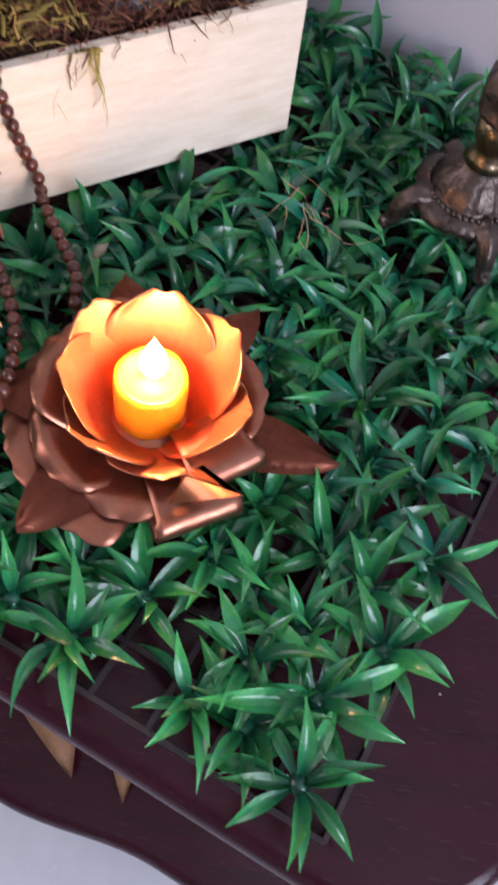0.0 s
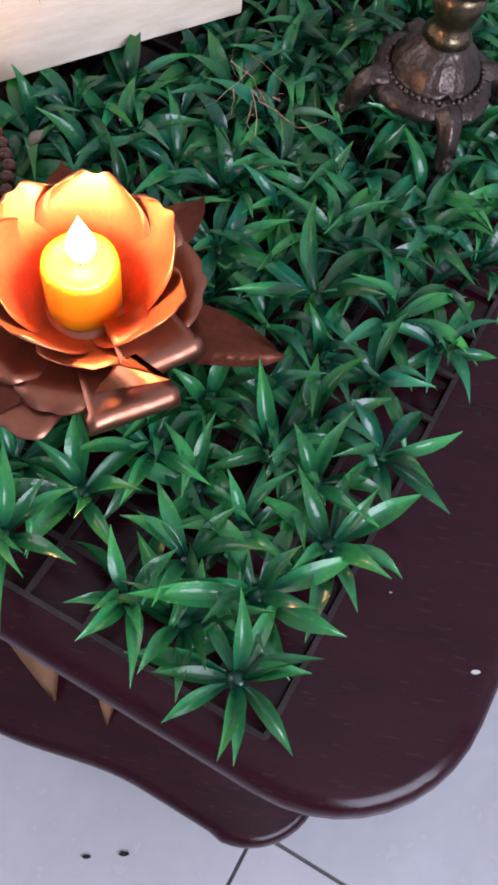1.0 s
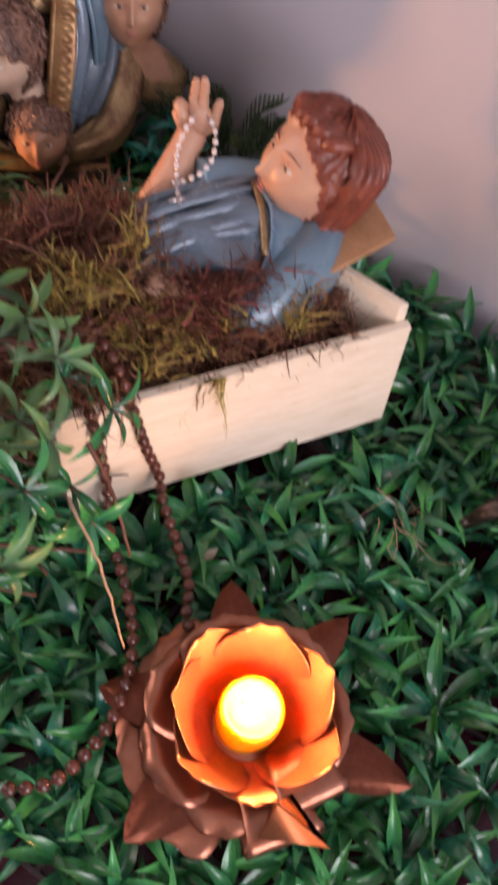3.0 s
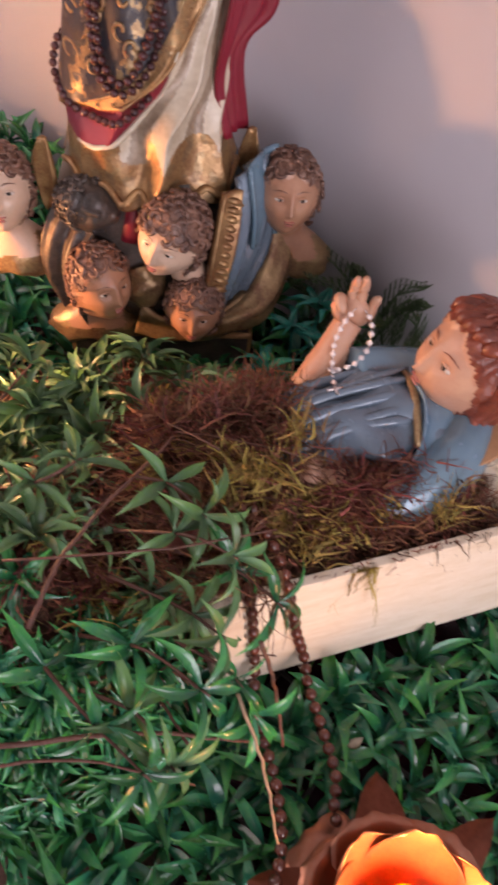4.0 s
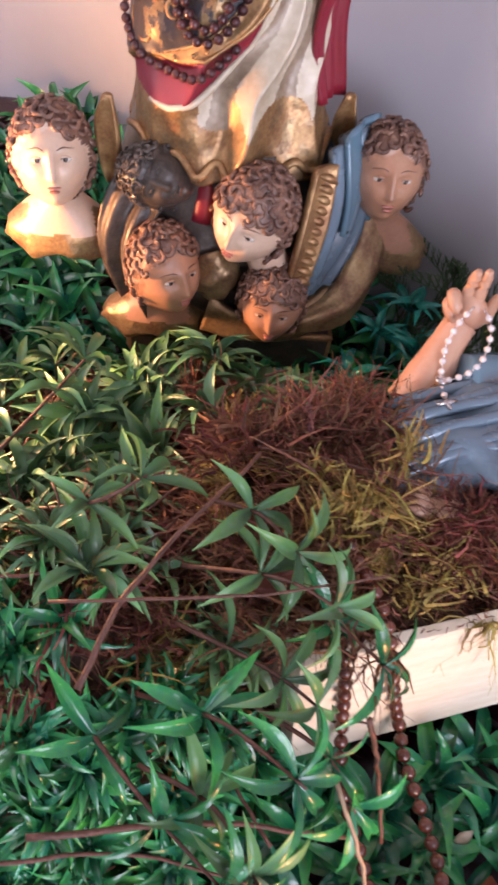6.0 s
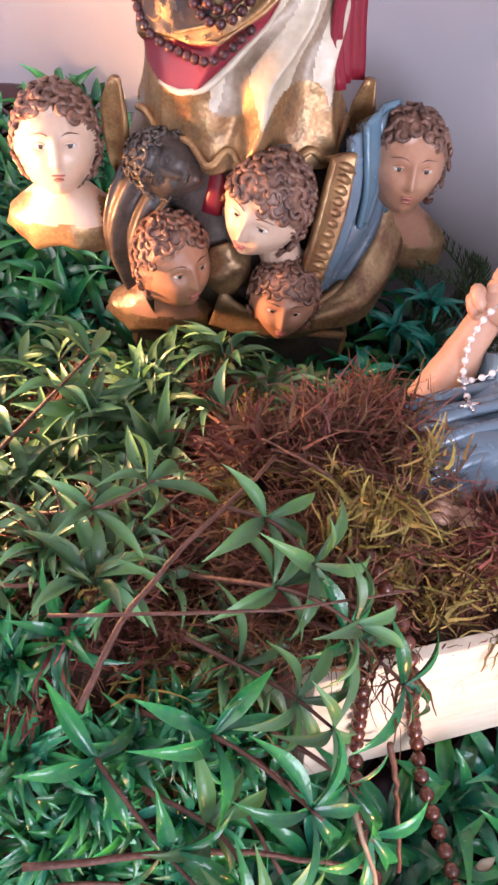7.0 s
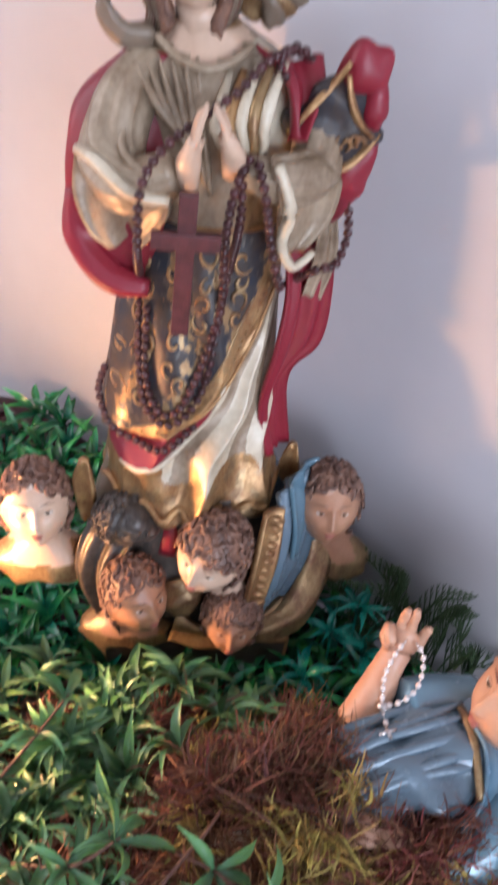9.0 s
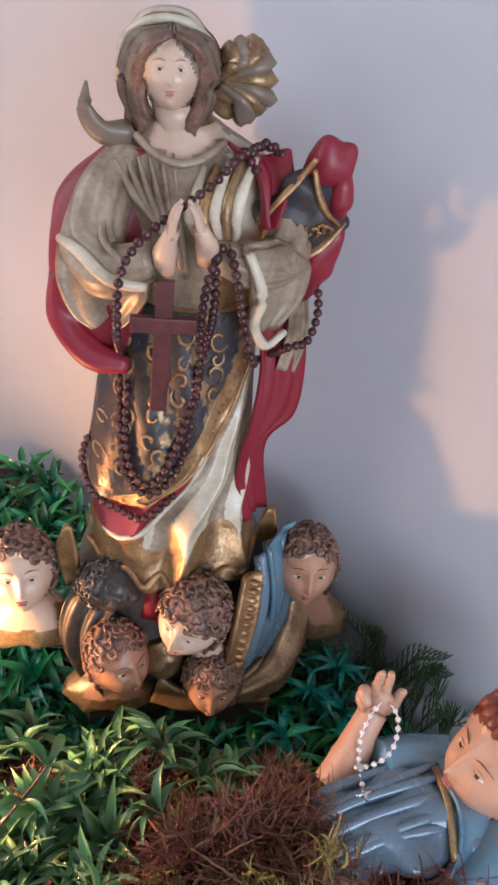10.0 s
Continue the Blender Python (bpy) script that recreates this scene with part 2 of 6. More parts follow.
def grid_faces(bm, rows, closed=True, mi=0, flip=False):
    """Skins rows of points (one list a ring) and returns the faces."""
    vs = [[bm.verts.new(p) for p in r] for r in rows]
    out = []
    n = len(vs[0])
    for a, b in zip(vs, vs[1:]):
        for i in range(n if closed else n - 1):
            q = (a[i], a[(i + 1) % n], b[(i + 1) % n], b[i])
            f = bm.faces.new(q if not flip else q[::-1])
            f.material_index = mi
            out.append(f)
    return out, vs


def cap(bm, ring, mi=0):
    f = bm.faces.new(ring)
    f.material_index = mi
    return f


def smooth_path(pts, n):
    """n points on a smooth curve through pts."""
    pts = [Vector(p) for p in pts]
    if len(pts) == 2:
        return [pts[0].lerp(pts[1], i / (n - 1)) for i in range(n)]
    ext = [2 * pts[0] - pts[1], *pts, 2 * pts[-1] - pts[-2]]
    out = []
    for i in range(n):
        s = i / (n - 1) * (len(pts) - 1)
        k = min(int(s), len(pts) - 2)
        t = s - k
        a, b, c, d = ext[k:k + 4]
        out.append(0.5 * ((2 * b) + (c - a) * t + (2 * a - 5 * b + 4 * c - d) * t * t + (3 * b - a - 3 * c + d) * t ** 3))
    return out


def sweep(bm, pts, radii, segs=12, mi=0, flat=1.0, fold=0.0, folds=5, ends=True, up=(0, 0, 1), spin=3.0):
    """A tube along pts with a radius at each point; fold adds pleats along it."""
    rows, up = [], Vector(up)
    for i, p in enumerate(pts):
        d = (pts[min(i + 1, len(pts) - 1)] - pts[max(i - 1, 0)]).normalized()
        x = d.cross(up)
        if x.length < 0.1:
            x = d.cross(Vector((1, 0, 0)))
        x.normalize()
        y = x.cross(d)
        r = radii[i] if isinstance(radii, (list, tuple)) else radii
        row = []
        for k in range(segs):
            a = 2 * math.pi * k / segs
            q = r * (1 + fold * math.sin(folds * a + spin * i / len(pts)) + 0.5 * fold * math.sin((folds * 2 + 1) * a + 1.3))
            row.append(p + x * math.cos(a) * q + y * math.sin(a) * q * flat)
        rows.append(row)
    fs, vs = grid_faces(bm, rows, True, mi)
    if ends:
        cap(bm, vs[0][::-1], mi)
        cap(bm, vs[-1], mi)
    return fs


def taper(n, *stops):
    """n values through the stops."""
    return [float(v) for v in np.interp(np.linspace(0, len(stops) - 1, n), range(len(stops)), stops)]


def lathe(bm, axis, profile, segs=32, mi=0, ripple=None):
    """A turned form round an upright axis; profile: (radius, height)."""
    rows = []
    for r, z in profile:
        rows.append([(axis[0] + math.cos(2 * math.pi * k / segs) * r * (1 + (ripple(k / segs, z) if ripple else 0)),
                      axis[1] + math.sin(2 * math.pi * k / segs) * r * (1 + (ripple(k / segs, z) if ripple else 0)), z) for k in range(segs)])
    fs, vs = grid_faces(bm, rows, True, mi)
    cap(bm, vs[0][::-1], mi)
    cap(bm, vs[-1], mi)
    return fs


def ball(bm, c, r, mi=0, u=16, v=10, m=None, bumps=0.0, freq=60.0):
    """A ball or egg, bumpy where bumps is given. r: one radius or three."""
    rr = Vector(r) if isinstance(r, (tuple, list, Vector)) else Vector((r, r, r))
    turn = m or Matrix.Identity(3)
    rows = []
    for j in range(v + 1):
        ph = math.pi * (0.004 + 0.992 * j / v) - math.pi / 2
        row = []
        for i in range(u):
            th = 2 * math.pi * i / u
            d = Vector((math.cos(th) * math.cos(ph) * rr.x, math.sin(th) * math.cos(ph) * rr.y, math.sin(ph) * rr.z))
            k = 1.0 + (bumps * noise.noise((d + Vector(c)) * freq) if bumps else 0.0)
            row.append(Vector(c) + turn @ (d * k))
        rows.append(row)
    fs, vs = grid_faces(bm, rows, True, mi)
    cap(bm, vs[0][::-1], mi)
    cap(bm, vs[-1], mi)


def slab(bm, corners, lift, mi=0, bevel=0.0):
    """A plank from four corners (in order) and the vector of its thickness."""
    lo = [bm.verts.new(Vector(c)) for c in corners]
    hi = [bm.verts.new(Vector(c) + Vector(lift)) for c in corners]
    fs = [bm.faces.new(lo[::-1]), bm.faces.new(hi)]
    n = len(corners)
    for i in range(n):
        fs.append(bm.faces.new((lo[i], lo[(i + 1) % n], hi[(i + 1) % n], hi[i])))
    bmesh.ops.recalc_face_normals(bm, faces=fs)
    for f in fs:
        f.material_index = mi
    if bevel:
        bmesh.ops.bevel(bm, geom=list({e for f in fs for e in f.edges}), offset=bevel, segments=2, profile=0.6, affect="EDGES")
    return fs


# ---- room ----
def box_wall(name, a, b, z0, z1, out, material, label):
    """A wall from a to b (table frame), thickened by out (table frame vector)."""
    bm = bmesh.new()
    o = U(*out) - U(0, 0)
    slab(bm, [U(*a, z0), U(*b, z0), U(*b, z1), U(*a, z1)], o)
    return tagged(part(name, bm, material, smooth=False), label, "wall", kind="structure")


WB, WF, WL, WR, HIGH = 0.545, -2.5, -1.7, 1.9, 2.6
box_wall("wall_north", (WL - 0.15, WB), (WR + 0.15, WB), 0, HIGH, (0, 0.15), M_WALL, "plain pale grey painted wall behind the table")
box_wall("wall_south", (WL - 0.15, WF), (WR + 0.15, WF), 0, HIGH, (0, -0.15), M_WALL, "plain pale grey painted wall")


def window_wall(name, u, out, v0, v1, z0, z1, label):
    bm = bmesh.new()
    o = U(out, 0) - U(0, 0)
    for a, b, c, d in ((WF, v0, 0, HIGH), (v1, WB, 0, HIGH), (v0, v1, 0, z0), (v0, v1, z1, HIGH)):
        slab(bm, [U(u, a, c), U(u, b, c), U(u, b, d), U(u, a, d)], o)
    tagged(part(name, bm, M_WALL, smooth=False), label, "wall", kind="structure")


window_wall("wall_east", WR, 0.15, -1.7, -0.1, 0.95, 2.3, "plain grey painted wall with an unseen window opening")
# the west opening is added to carry the fill from the left
window_wall("wall_west", WL, -0.15, -1.0, 0.15, 0.95, 2.3, "plain grey painted wall with an unseen window opening")


def window(name, u, v0, v1, z0, z1):
    w = thing(name, U(u, (v0 + v1) / 2, z0), "unseen white framed window letting in daylight", "window", kind="structure")
    e = 0.05
    for nm, a, b, c, d in (("window_sill", v0, v1, z0, z0 + e), ("window_head", v0, v1, z1 - e, z1), ("jamb", v0, v0 + e, z0 + e, z1 - e), ("jamb", v1 - e, v1, z0 + e, z1 - e), ("mullion", (v0 + v1) / 2 - 0.02, (v0 + v1) / 2 + 0.02, z0 + e, z1 - e)):
        bm = bmesh.new()
        slab(bm, [U(u, a, c), U(u, b, c), U(u, b, d), U(u, a, d)], U(0.05, 0) - U(0, 0))
        part(nm, bm, M_FRAME, w, smooth=False)


window("window_1", WR + 0.05, -1.7, -0.1, 0.95, 2.3)
# added window, out of view, round the left fill lamp
window("added_window", WL - 0.1, -1.0, 0.15, 0.95, 2.3)
bm = bmesh.new()
slab(bm, [U(WL, WF, HIGH), U(WR, WF, HIGH), U(WR, WB, HIGH), U(WL, WB, HIGH)], (0, 0, 0.15))
tagged(part("ceiling", bm, M_CEIL, smooth=False), "plain white ceiling", "ceiling", kind="structure")
bm = bmesh.new()
slab(bm, [U(WL, WF, -0.1), U(WR, WF, -0.1), U(WR, WB, -0.1), U(WL, WB, -0.1)], (0, 0, 0.097))
floor = tagged(part("floor", bm, M_GROUT, smooth=False), "pale grey glazed floor tiles with dark joints", "floor", kind="structure")


def tile_mesh(side):
    bm = bmesh.new()
    h = side / 2
    slab(bm, [(-h, -h, 0), (h, -h, 0), (h, h, 0), (-h, h, 0)], (0, 0, 0.005), bevel=0.0015)
    return mesh_of(bm, M_TILE, False)


TILE = 0.45
tile_me = tile_mesh(TILE - 0.004)
for i in range(-4, 4):
    for j in range(-6, 2):
        cu, cv = 0.072 + (i + 0.5) * TILE, 0.02 + (j + 0.5) * TILE
        if WL - 0.1 < cu < WR + 0.1 and WF - 0.1 < cv < WB + 0.2:
            ob = new("tile", tile_me)
            ob.parent = floor
            c = U(cu, cv, -0.005)
            ob.location, ob.rotation_euler = c - ORIGIN[floor], (0, 0, radians(YAW))

# ---- table ----
def outline_slab(bm, pts, z0, z1, edge):
    """A board with a rounded rim from its outline."""
    rows = []
    c = sum((Vector((*p, 0)) for p in pts), Vector()) / len(pts)
    n = len(pts)
    for k in range(7):
        a = -math.pi / 2 + math.pi * k / 6
        row = []
        for i, p in enumerate(pts):
            t = Vector((pts[(i + 1) % n][0] - pts[i - 1][0], pts[(i + 1) % n][1] - pts[i - 1][1], 0)).normalized()
            nrm = Vector((t.y, -t.x, 0))
            row.append(Vector((*p, 0)) + nrm * edge * (math.cos(a) - 1) + Vector((0, 0, (z0 + z1) / 2 + (z1 - z0) / 2 * math.sin(a))))
        rows.append(row)
    fs, vs = grid_faces(bm, rows, True)
    cap(bm, vs[0][::-1])
    cap(bm, vs[-1])
    bmesh.ops.recalc_face_normals(bm, faces=bm.faces)


def rounded(u0, u1, v0, v1, r, n=10):
    out = []
    for cu, cv, a0 in ((u1 - r, v0 + r, -90), (u1 - r, v1 - r, 0), (u0 + r, v1 - r, 90), (u0 + r, v0 + r, 180)):
        for k in range(n + 1):
            a = radians(a0 + 90 * k / n)
            p = U(cu + r * math.cos(a), cv + r * math.sin(a))
            out.append((p.x, p.y))
    return out


TOP = 0.70
table = thing("side_table", U(-0.48, 0.26, 0), "dark mahogany lacquered table with rounded corners and shelf", "table")
bm = bmesh.new()
outline_slab(bm, rounded(-1.05, 0.094, -0.022, 0.535, 0.085), TOP - 0.028, TOP, 0.012)
part("tabletop", bm, M_MAHOGANY, table)
bm = bmesh.new()
pts = []
for k in range(61):
    u = -1.06 + 1.08 * k / 60
    p = U(u, -0.03 + 0.0145 * math.cos(min(0.0, u + 0.065) * 17))
    pts.append((p.x, p.y))
for k in range(1, 13):
    a = -math.pi / 2 + math.pi / 2 * k / 12
    p = U(0.025 + 0.083 * math.cos(a), 0.064 + 0.083 * math.sin(a))
    pts.append((p.x, p.y))
for uv in ((0.108, 0.2), (0.108, 0.45), (-1.06, 0.45)):
    pts.append((U(*uv).x, U(*uv).y))
outline_slab(bm, pts, 0.1, 0.135, 0.012)
part("shelf", bm, M_MAHOGANY, table, "serpentine-fronted lower shelf")
for u, v in ((-0.03, 0.2), (-0.95, 0.12), (-0.03, 0.42), (-0.95, 0.42)):
    bm = bmesh.new()
    lathe(bm, U(u, v), [(0.02, 0), (0.026, 0.03), (0.02, 0.08), (0.03, 0.1), (0.024, 0.16), (0.03, 0.3), (0.022, 0.45), (0.034, 0.6), (0.034, TOP - 0.028)], 20)
    part("leg", bm, M_MAHOGANY, table)

# pointed copper leaves of an ornament that stands on the lower shelf
orn = thing("leaf_ornament", U(-0.2, 0.08, 0.135), "brown pointed leaf ornament standing on the lower shelf", "ornament")
for (u0, v0, z0), (u1, v1, z1), w in (((-0.32, 0.12, 0.24), (-0.19, 0.012, 0.15), 0.05), ((-0.2, 0.14, 0.22), (-0.13, 0.02, 0.14), 0.035)):
    bm = bmesh.new()
    a, b = U(u0, v0, z0), U(u1, v1, z1)
    s = (b - a).normalized().cross(Vector((0, 0, 1))).normalized()
    rows = []
    for k in range(9):
        t = k / 8
        c, q = a.lerp(b, t), w * (1 - t ** 1.5) + 0.001
        rows.append([c - s * q, c - Vector((0, 0, q * 0.35)), c + s * q])
    grid_faces(bm, rows, False)
    bmesh.ops.solidify(bm, geom=bm.faces[:], thickness=0.002)
    part("leaf", bm, M_BOARD, orn)
bm = bmesh.new()
lathe(bm, U(-0.3, 0.15), [(0.05, 0.135), (0.055, 0.16), (0.03, 0.19), (0.05, 0.25)], 20)
part("cup", bm, M_COPPER_RED, orn)

# ---- greenery ----
R = random.Random(7)


def leaf_rows(length, width, rise, drop, fold=0.25, n=7, across=2, kink=0.0):
    """A lance-shaped leaf along +y from the origin: rows of points, creased along the middle."""
    rows = []
    for i in range(n + 1):
        t = i / n
        w = width * float(np.interp(t, (0, 0.15, 0.3, 0.48, 0.65, 0.82, 0.93, 1), (0.3, 0.5, 0.82, 1, 0.86, 0.46, 0.17, 0.02)))
        w = max(w, 0.0003)
        z = rise * t - drop * t * t * t
        row = []
        for k in range(-across, across + 1):
            q = k / across
            row.append(Vector((q * w / 2 + kink * t * t, length * t, z + fold * abs(q) * w / 2 + 0.02 * w * math.sin(9 * t))))
        rows.append(row)
    return rows


def put_leaf(bm, m, **kw):
    grid_faces(bm, [[m @ p for p in r] for r in leaf_rows(**kw)], False)


def leaf_mesh(seed, material):
    r = random.Random(seed)
    bm = bmesh.new()
    put_leaf(bm, Matrix(), length=r.uniform(0.034, 0.045), width=r.uniform(0.0076, 0.0098), rise=r.uniform(0.004, 0.018), drop=r.uniform(0.012, 0.03), fold=r.uniform(0.45, 1.0), n=9, kink=r.uniform(-0.01, 0.01))
    return mesh_of(bm, material)


def sprig_mesh(seed, material, outer=7, inner=3, size=1.0, stalk=0.018):
    """A moulded plastic rosette on a short stalk."""
    r = random.Random(seed)
    bm = bmesh.new()
    lathe(bm, (0, 0), [(0.002, 0), (0.002, stalk), (0.0045, stalk + 0.002), (0.003, stalk + 0.004)], 7)
    for n, lift, l0 in ((outer, 15, 0.039), (inner, 48, 0.034)):
        a0 = r.uniform(0, 360)
        for k in range(n):
            a = a0 + 360 / n * (k + r.uniform(-0.28, 0.28))
            m = pose(0, 0, stalk + 0.002, 0, 0, a) @ pose(0, 0.002, 0, lift + r.uniform(-14, 16), r.uniform(-25, 25), 0)
            put_leaf(bm, m, length=size * l0 * r.uniform(0.85, 1.2), width=size * r.uniform(0.0074, 0.0098), rise=r.uniform(0.004, 0.018), drop=r.uniform(0.01, 0.032), fold=r.uniform(0.45, 1.0), n=7, across=1 if n == inner else 2, kink=r.uniform(-0.011, 0.011))
    return mesh_of(bm, material)


BOX_R, BOX_E, BOX_W = Vector((0.119, 0.617, 0)), Vector((0.79, 0.613, 0)), Vector((-0.613, 0.79, 0))
HOLDER = Vector((0.078, 0.366, 0))
STATUE = Vector((-0.262, 0.815, 0))


def in_box(x, y, m=0.0):
    d = Vector((x, y, 0)) - BOX_R
    return -0.245 - m < d.dot(BOX_E) < 0.005 + m and -0.004 - m < d.dot(BOX_W) < 0.13 + m


def moss_height(x, y):
    """The heap of moss beside and in the box, above the tabletop."""
    h = 0.0
    for cx, cy, sx, sy, top in ((-0.21, 0.48, 0.085, 0.105, 0.14), (-0.13, 0.58, 0.08, 0.08, 0.17), (-0.29, 0.53, 0.09, 0.08, 0.08), (-0.1, 0.66, 0.07, 0.05, 0.12), (-0.2, 0.64, 0.06, 0.05, 0.105), (-0.285, 0.62, 0.06, 0.05, 0.085)):
        h = max(h, top * math.exp(-((x - cx) / sx) ** 2 * 0.8 - ((y - cy) / sy) ** 2 * 0.8))
    d = Vector((x, y, 0)) - BOX_R
    e, w = d.dot(BOX_E), d.dot(BOX_W)
    if w < 0.02 and e > -0.25:
        return -0.01
    if in_box(x, y, -0.006):
        h = max(h, 0.118 + 0.02 * math.exp(-((e + 0.16) / 0.05) ** 2))
    return h + 0.006 * noise.noise(Vector((x * 40, y * 40, 0)))


mat_ob = thing("artificial_grass_mat", U(-0.5, 0.25, TOP), "green plastic artificial leaf mat laid on the tabletop", "mat")
bm = bmesh.new()
for k in range(30):
    u = -0.99 + 0.99 * k / 29
    slab(bm, [U(u - 0.0015, 0, TOP + 0.0005), U(u + 0.0015, 0, TOP + 0.0005), U(u + 0.0015, 0.5, TOP + 0.0005), U(u - 0.0015, 0.5, TOP + 0.0005)], (0, 0, 0.003))
for k in range(16):
    v = 0.5 * k / 15
    slab(bm, [U(-0.99, v - 0.0015, TOP + 0.0009), U(0, v - 0.0015, TOP + 0.0009), U(0, v + 0.0015, TOP + 0.0009), U(-0.99, v + 0.0015, TOP + 0.0009)], (0, 0, 0.0032))
part("grid", bm, M_GRID, mat_ob, "dark plastic lattice backing", smooth=False)
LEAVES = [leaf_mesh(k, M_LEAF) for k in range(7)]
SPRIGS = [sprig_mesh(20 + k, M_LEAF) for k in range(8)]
hub_bm = bmesh.new()
lathe(hub_bm, (0, 0), [(0.002, 0), (0.002, 0.018), (0.005, 0.02), (0.0035, 0.023)], 10)
HUB = mesh_of(hub_bm, M_LEAF)
count = 0
STEP = 0.034
for i in range(29):
    for j in range(15):
        u, v = -0.02 - STEP * (i + 0.5 * (j % 2)), 0.019 + 0.0345 * j
        p = U(u + R.uniform(-0.006, 0.003), v + R.uniform(-0.006, 0.006), TOP + 0.002)
        if in_box(p.x, p.y, 0.004) or (p.xy - HOLDER.xy).length < 0.036 or moss_height(p.x, p.y) > 0.05 or v > 0.505:
            continue
        d = (p.xy - STATUE.xy).length
        if d < 0.09:
            continue
        s = R.uniform(0.92, 1.2) * (0.75 if (p.xy - HOLDER.xy).length < 0.065 else 1.0)
        back = max(0.0, v - 0.44) * 260
        m = Matrix.Translation(p) @ pose(0, 0, 0, 0, 0, YAW) @ pose(0, 0, 0, back + R.uniform(-9, 9), R.uniform(-9, 9), R.uniform(0, 360)) @ Matrix.Diagonal((s, s, s, 1))
        near = u > -0.24 and v < 0.15
        if near and (u < -0.03 or v > 0.03) and R.random() < 0.04:
            continue
        if near and count < 34:
            hub = new("sprig", HUB)
            hub.parent = mat_ob
            hub.matrix_basis = Matrix.Translation(-ORIGIN[mat_ob]) @ m
            for n, lift, sz in ((7, 12, 1.0), (4, 46, 0.85)):
                a0 = R.uniform(0, 360)
                for k in range(n):
                    lf = new("leaf", R.choice(LEAVES))
                    lf.parent = hub
                    lf.matrix_basis = pose(0, 0, 0.0195, 0, 0, a0 + 360 / n * (k + R.uniform(-0.25, 0.25))) @ pose(0, 0.002, 0, lift + R.uniform(-14, 16), R.uniform(-20, 20), 0) @ Matrix.Scale(sz * R.uniform(0.85, 1.15), 4)
            count += 1
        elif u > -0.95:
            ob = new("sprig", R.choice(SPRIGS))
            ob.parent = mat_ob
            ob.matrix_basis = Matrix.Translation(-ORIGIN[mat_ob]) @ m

# ---- moss ----


def strand(verts, faces, p, d, length, width, r, segs=5, curl=0.5, fall=0.1):
    """One thin curling ribbon of moss, added to lists of points and faces."""
    side = d.cross(Vector((r.gauss(0, 1), r.gauss(0, 1), r.gauss(0, 1)))).normalized()
    base = len(verts)
    p = p.copy()
    for k in range(segs + 1):
        w = width * (1 - 0.75 * k / segs)
        verts.append(p - side * w)
        verts.append(p + side * w)
        d = (d + Vector((r.gauss(0, curl), r.gauss(0, curl), r.gauss(0, curl) - fall))).normalized()
        p = p + d * length / segs
    for k in range(segs):
        a = base + 2 * k
        faces.append((a, a + 1, a + 3, a + 2))


def moss_patch(name, samples, n, material, parent, length, width, seed, curl=0.5, lift=0.4, fall=0.1, label=""):
    r = random.Random(seed)
    verts, faces = [], []
    for _ in range(n):
        p = samples(r)
        d = Vector((r.gauss(0, 1), r.gauss(0, 1), abs(r.gauss(0, lift)))).normalized()
        strand(verts, faces, Vector(p), d, length * r.uniform(0.5, 1.5), width * r.uniform(0.6, 1.5), r, curl=curl, fall=fall)
    me = bpy.data.meshes.new("mesh")
    me.from_pydata([tuple(v - ORIGIN[parent]) for v in verts], [], faces)
    me.materials.append(material)
    ob = new(name, me)
    ob.parent = parent
    ORIGIN[ob] = ORIGIN[parent]
    return tagged(ob, label, kind="stuff")


def moss_clumps(name, pick, clumps, per, material, parent, length, width, seed, spread=0.007, fan=0.45, curl=0.22, fall=0.05, label=""):
    """Feathery tufts: strands that fan out together from each spot."""
    r = random.Random(seed)
    verts, faces = [], []
    for _ in range(clumps):
        c = Vector(pick(r))
        d0 = Vector((r.gauss(0, 1), r.gauss(0, 1), r.uniform(0.0, 0.9))).normalized()
        grow = r.uniform(0.7, 1.4)
        for _ in range(per):
            p = c + Vector((r.gauss(0, spread), r.gauss(0, spread), r.gauss(0, spread * 0.6)))
            d = (d0 + Vector((r.gauss(0, fan), r.gauss(0, fan), r.gauss(0, fan)))).normalized()
            strand(verts, faces, p, d, grow * length * r.uniform(0.5, 1.4), width * r.uniform(0.6, 1.5), r, curl=curl, fall=fall)
    me = bpy.data.meshes.new("mesh")
    me.from_pydata([tuple(v - ORIGIN[parent]) for v in verts], [], faces)
    me.materials.append(material)
    ob = new(name, me)
    ob.parent = parent
    ORIGIN[ob] = ORIGIN[parent]
    return tagged(ob, label, kind="stuff")


def moss_spot(x0, x1, y0, y1, test, up=0.0):
    def pick(r):
        for _ in range(60):
            x, y = r.uniform(x0, x1), r.uniform(y0, y1)
            if test(x, y):
                break
        return (x, y, TOP + moss_height(x, y) + r.uniform(-0.008, 0.006) + up)
    return pick


moss = thing("moss_heap", (-0.2, 0.52, TOP), "heap of dried brown and olive moss beside the crate", "moss", kind="stuff")
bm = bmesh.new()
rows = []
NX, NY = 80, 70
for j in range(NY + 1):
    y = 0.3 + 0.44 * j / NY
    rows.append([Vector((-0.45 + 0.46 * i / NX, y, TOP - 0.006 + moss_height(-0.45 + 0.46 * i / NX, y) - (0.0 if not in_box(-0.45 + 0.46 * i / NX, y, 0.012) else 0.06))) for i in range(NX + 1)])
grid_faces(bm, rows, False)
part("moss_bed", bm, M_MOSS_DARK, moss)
outside = lambda x, y: moss_height(x, y) > 0.03 and not in_box(x, y, 0.008)
heap = lambda x, y: outside(x, y) and x > -0.25 and y > 0.45
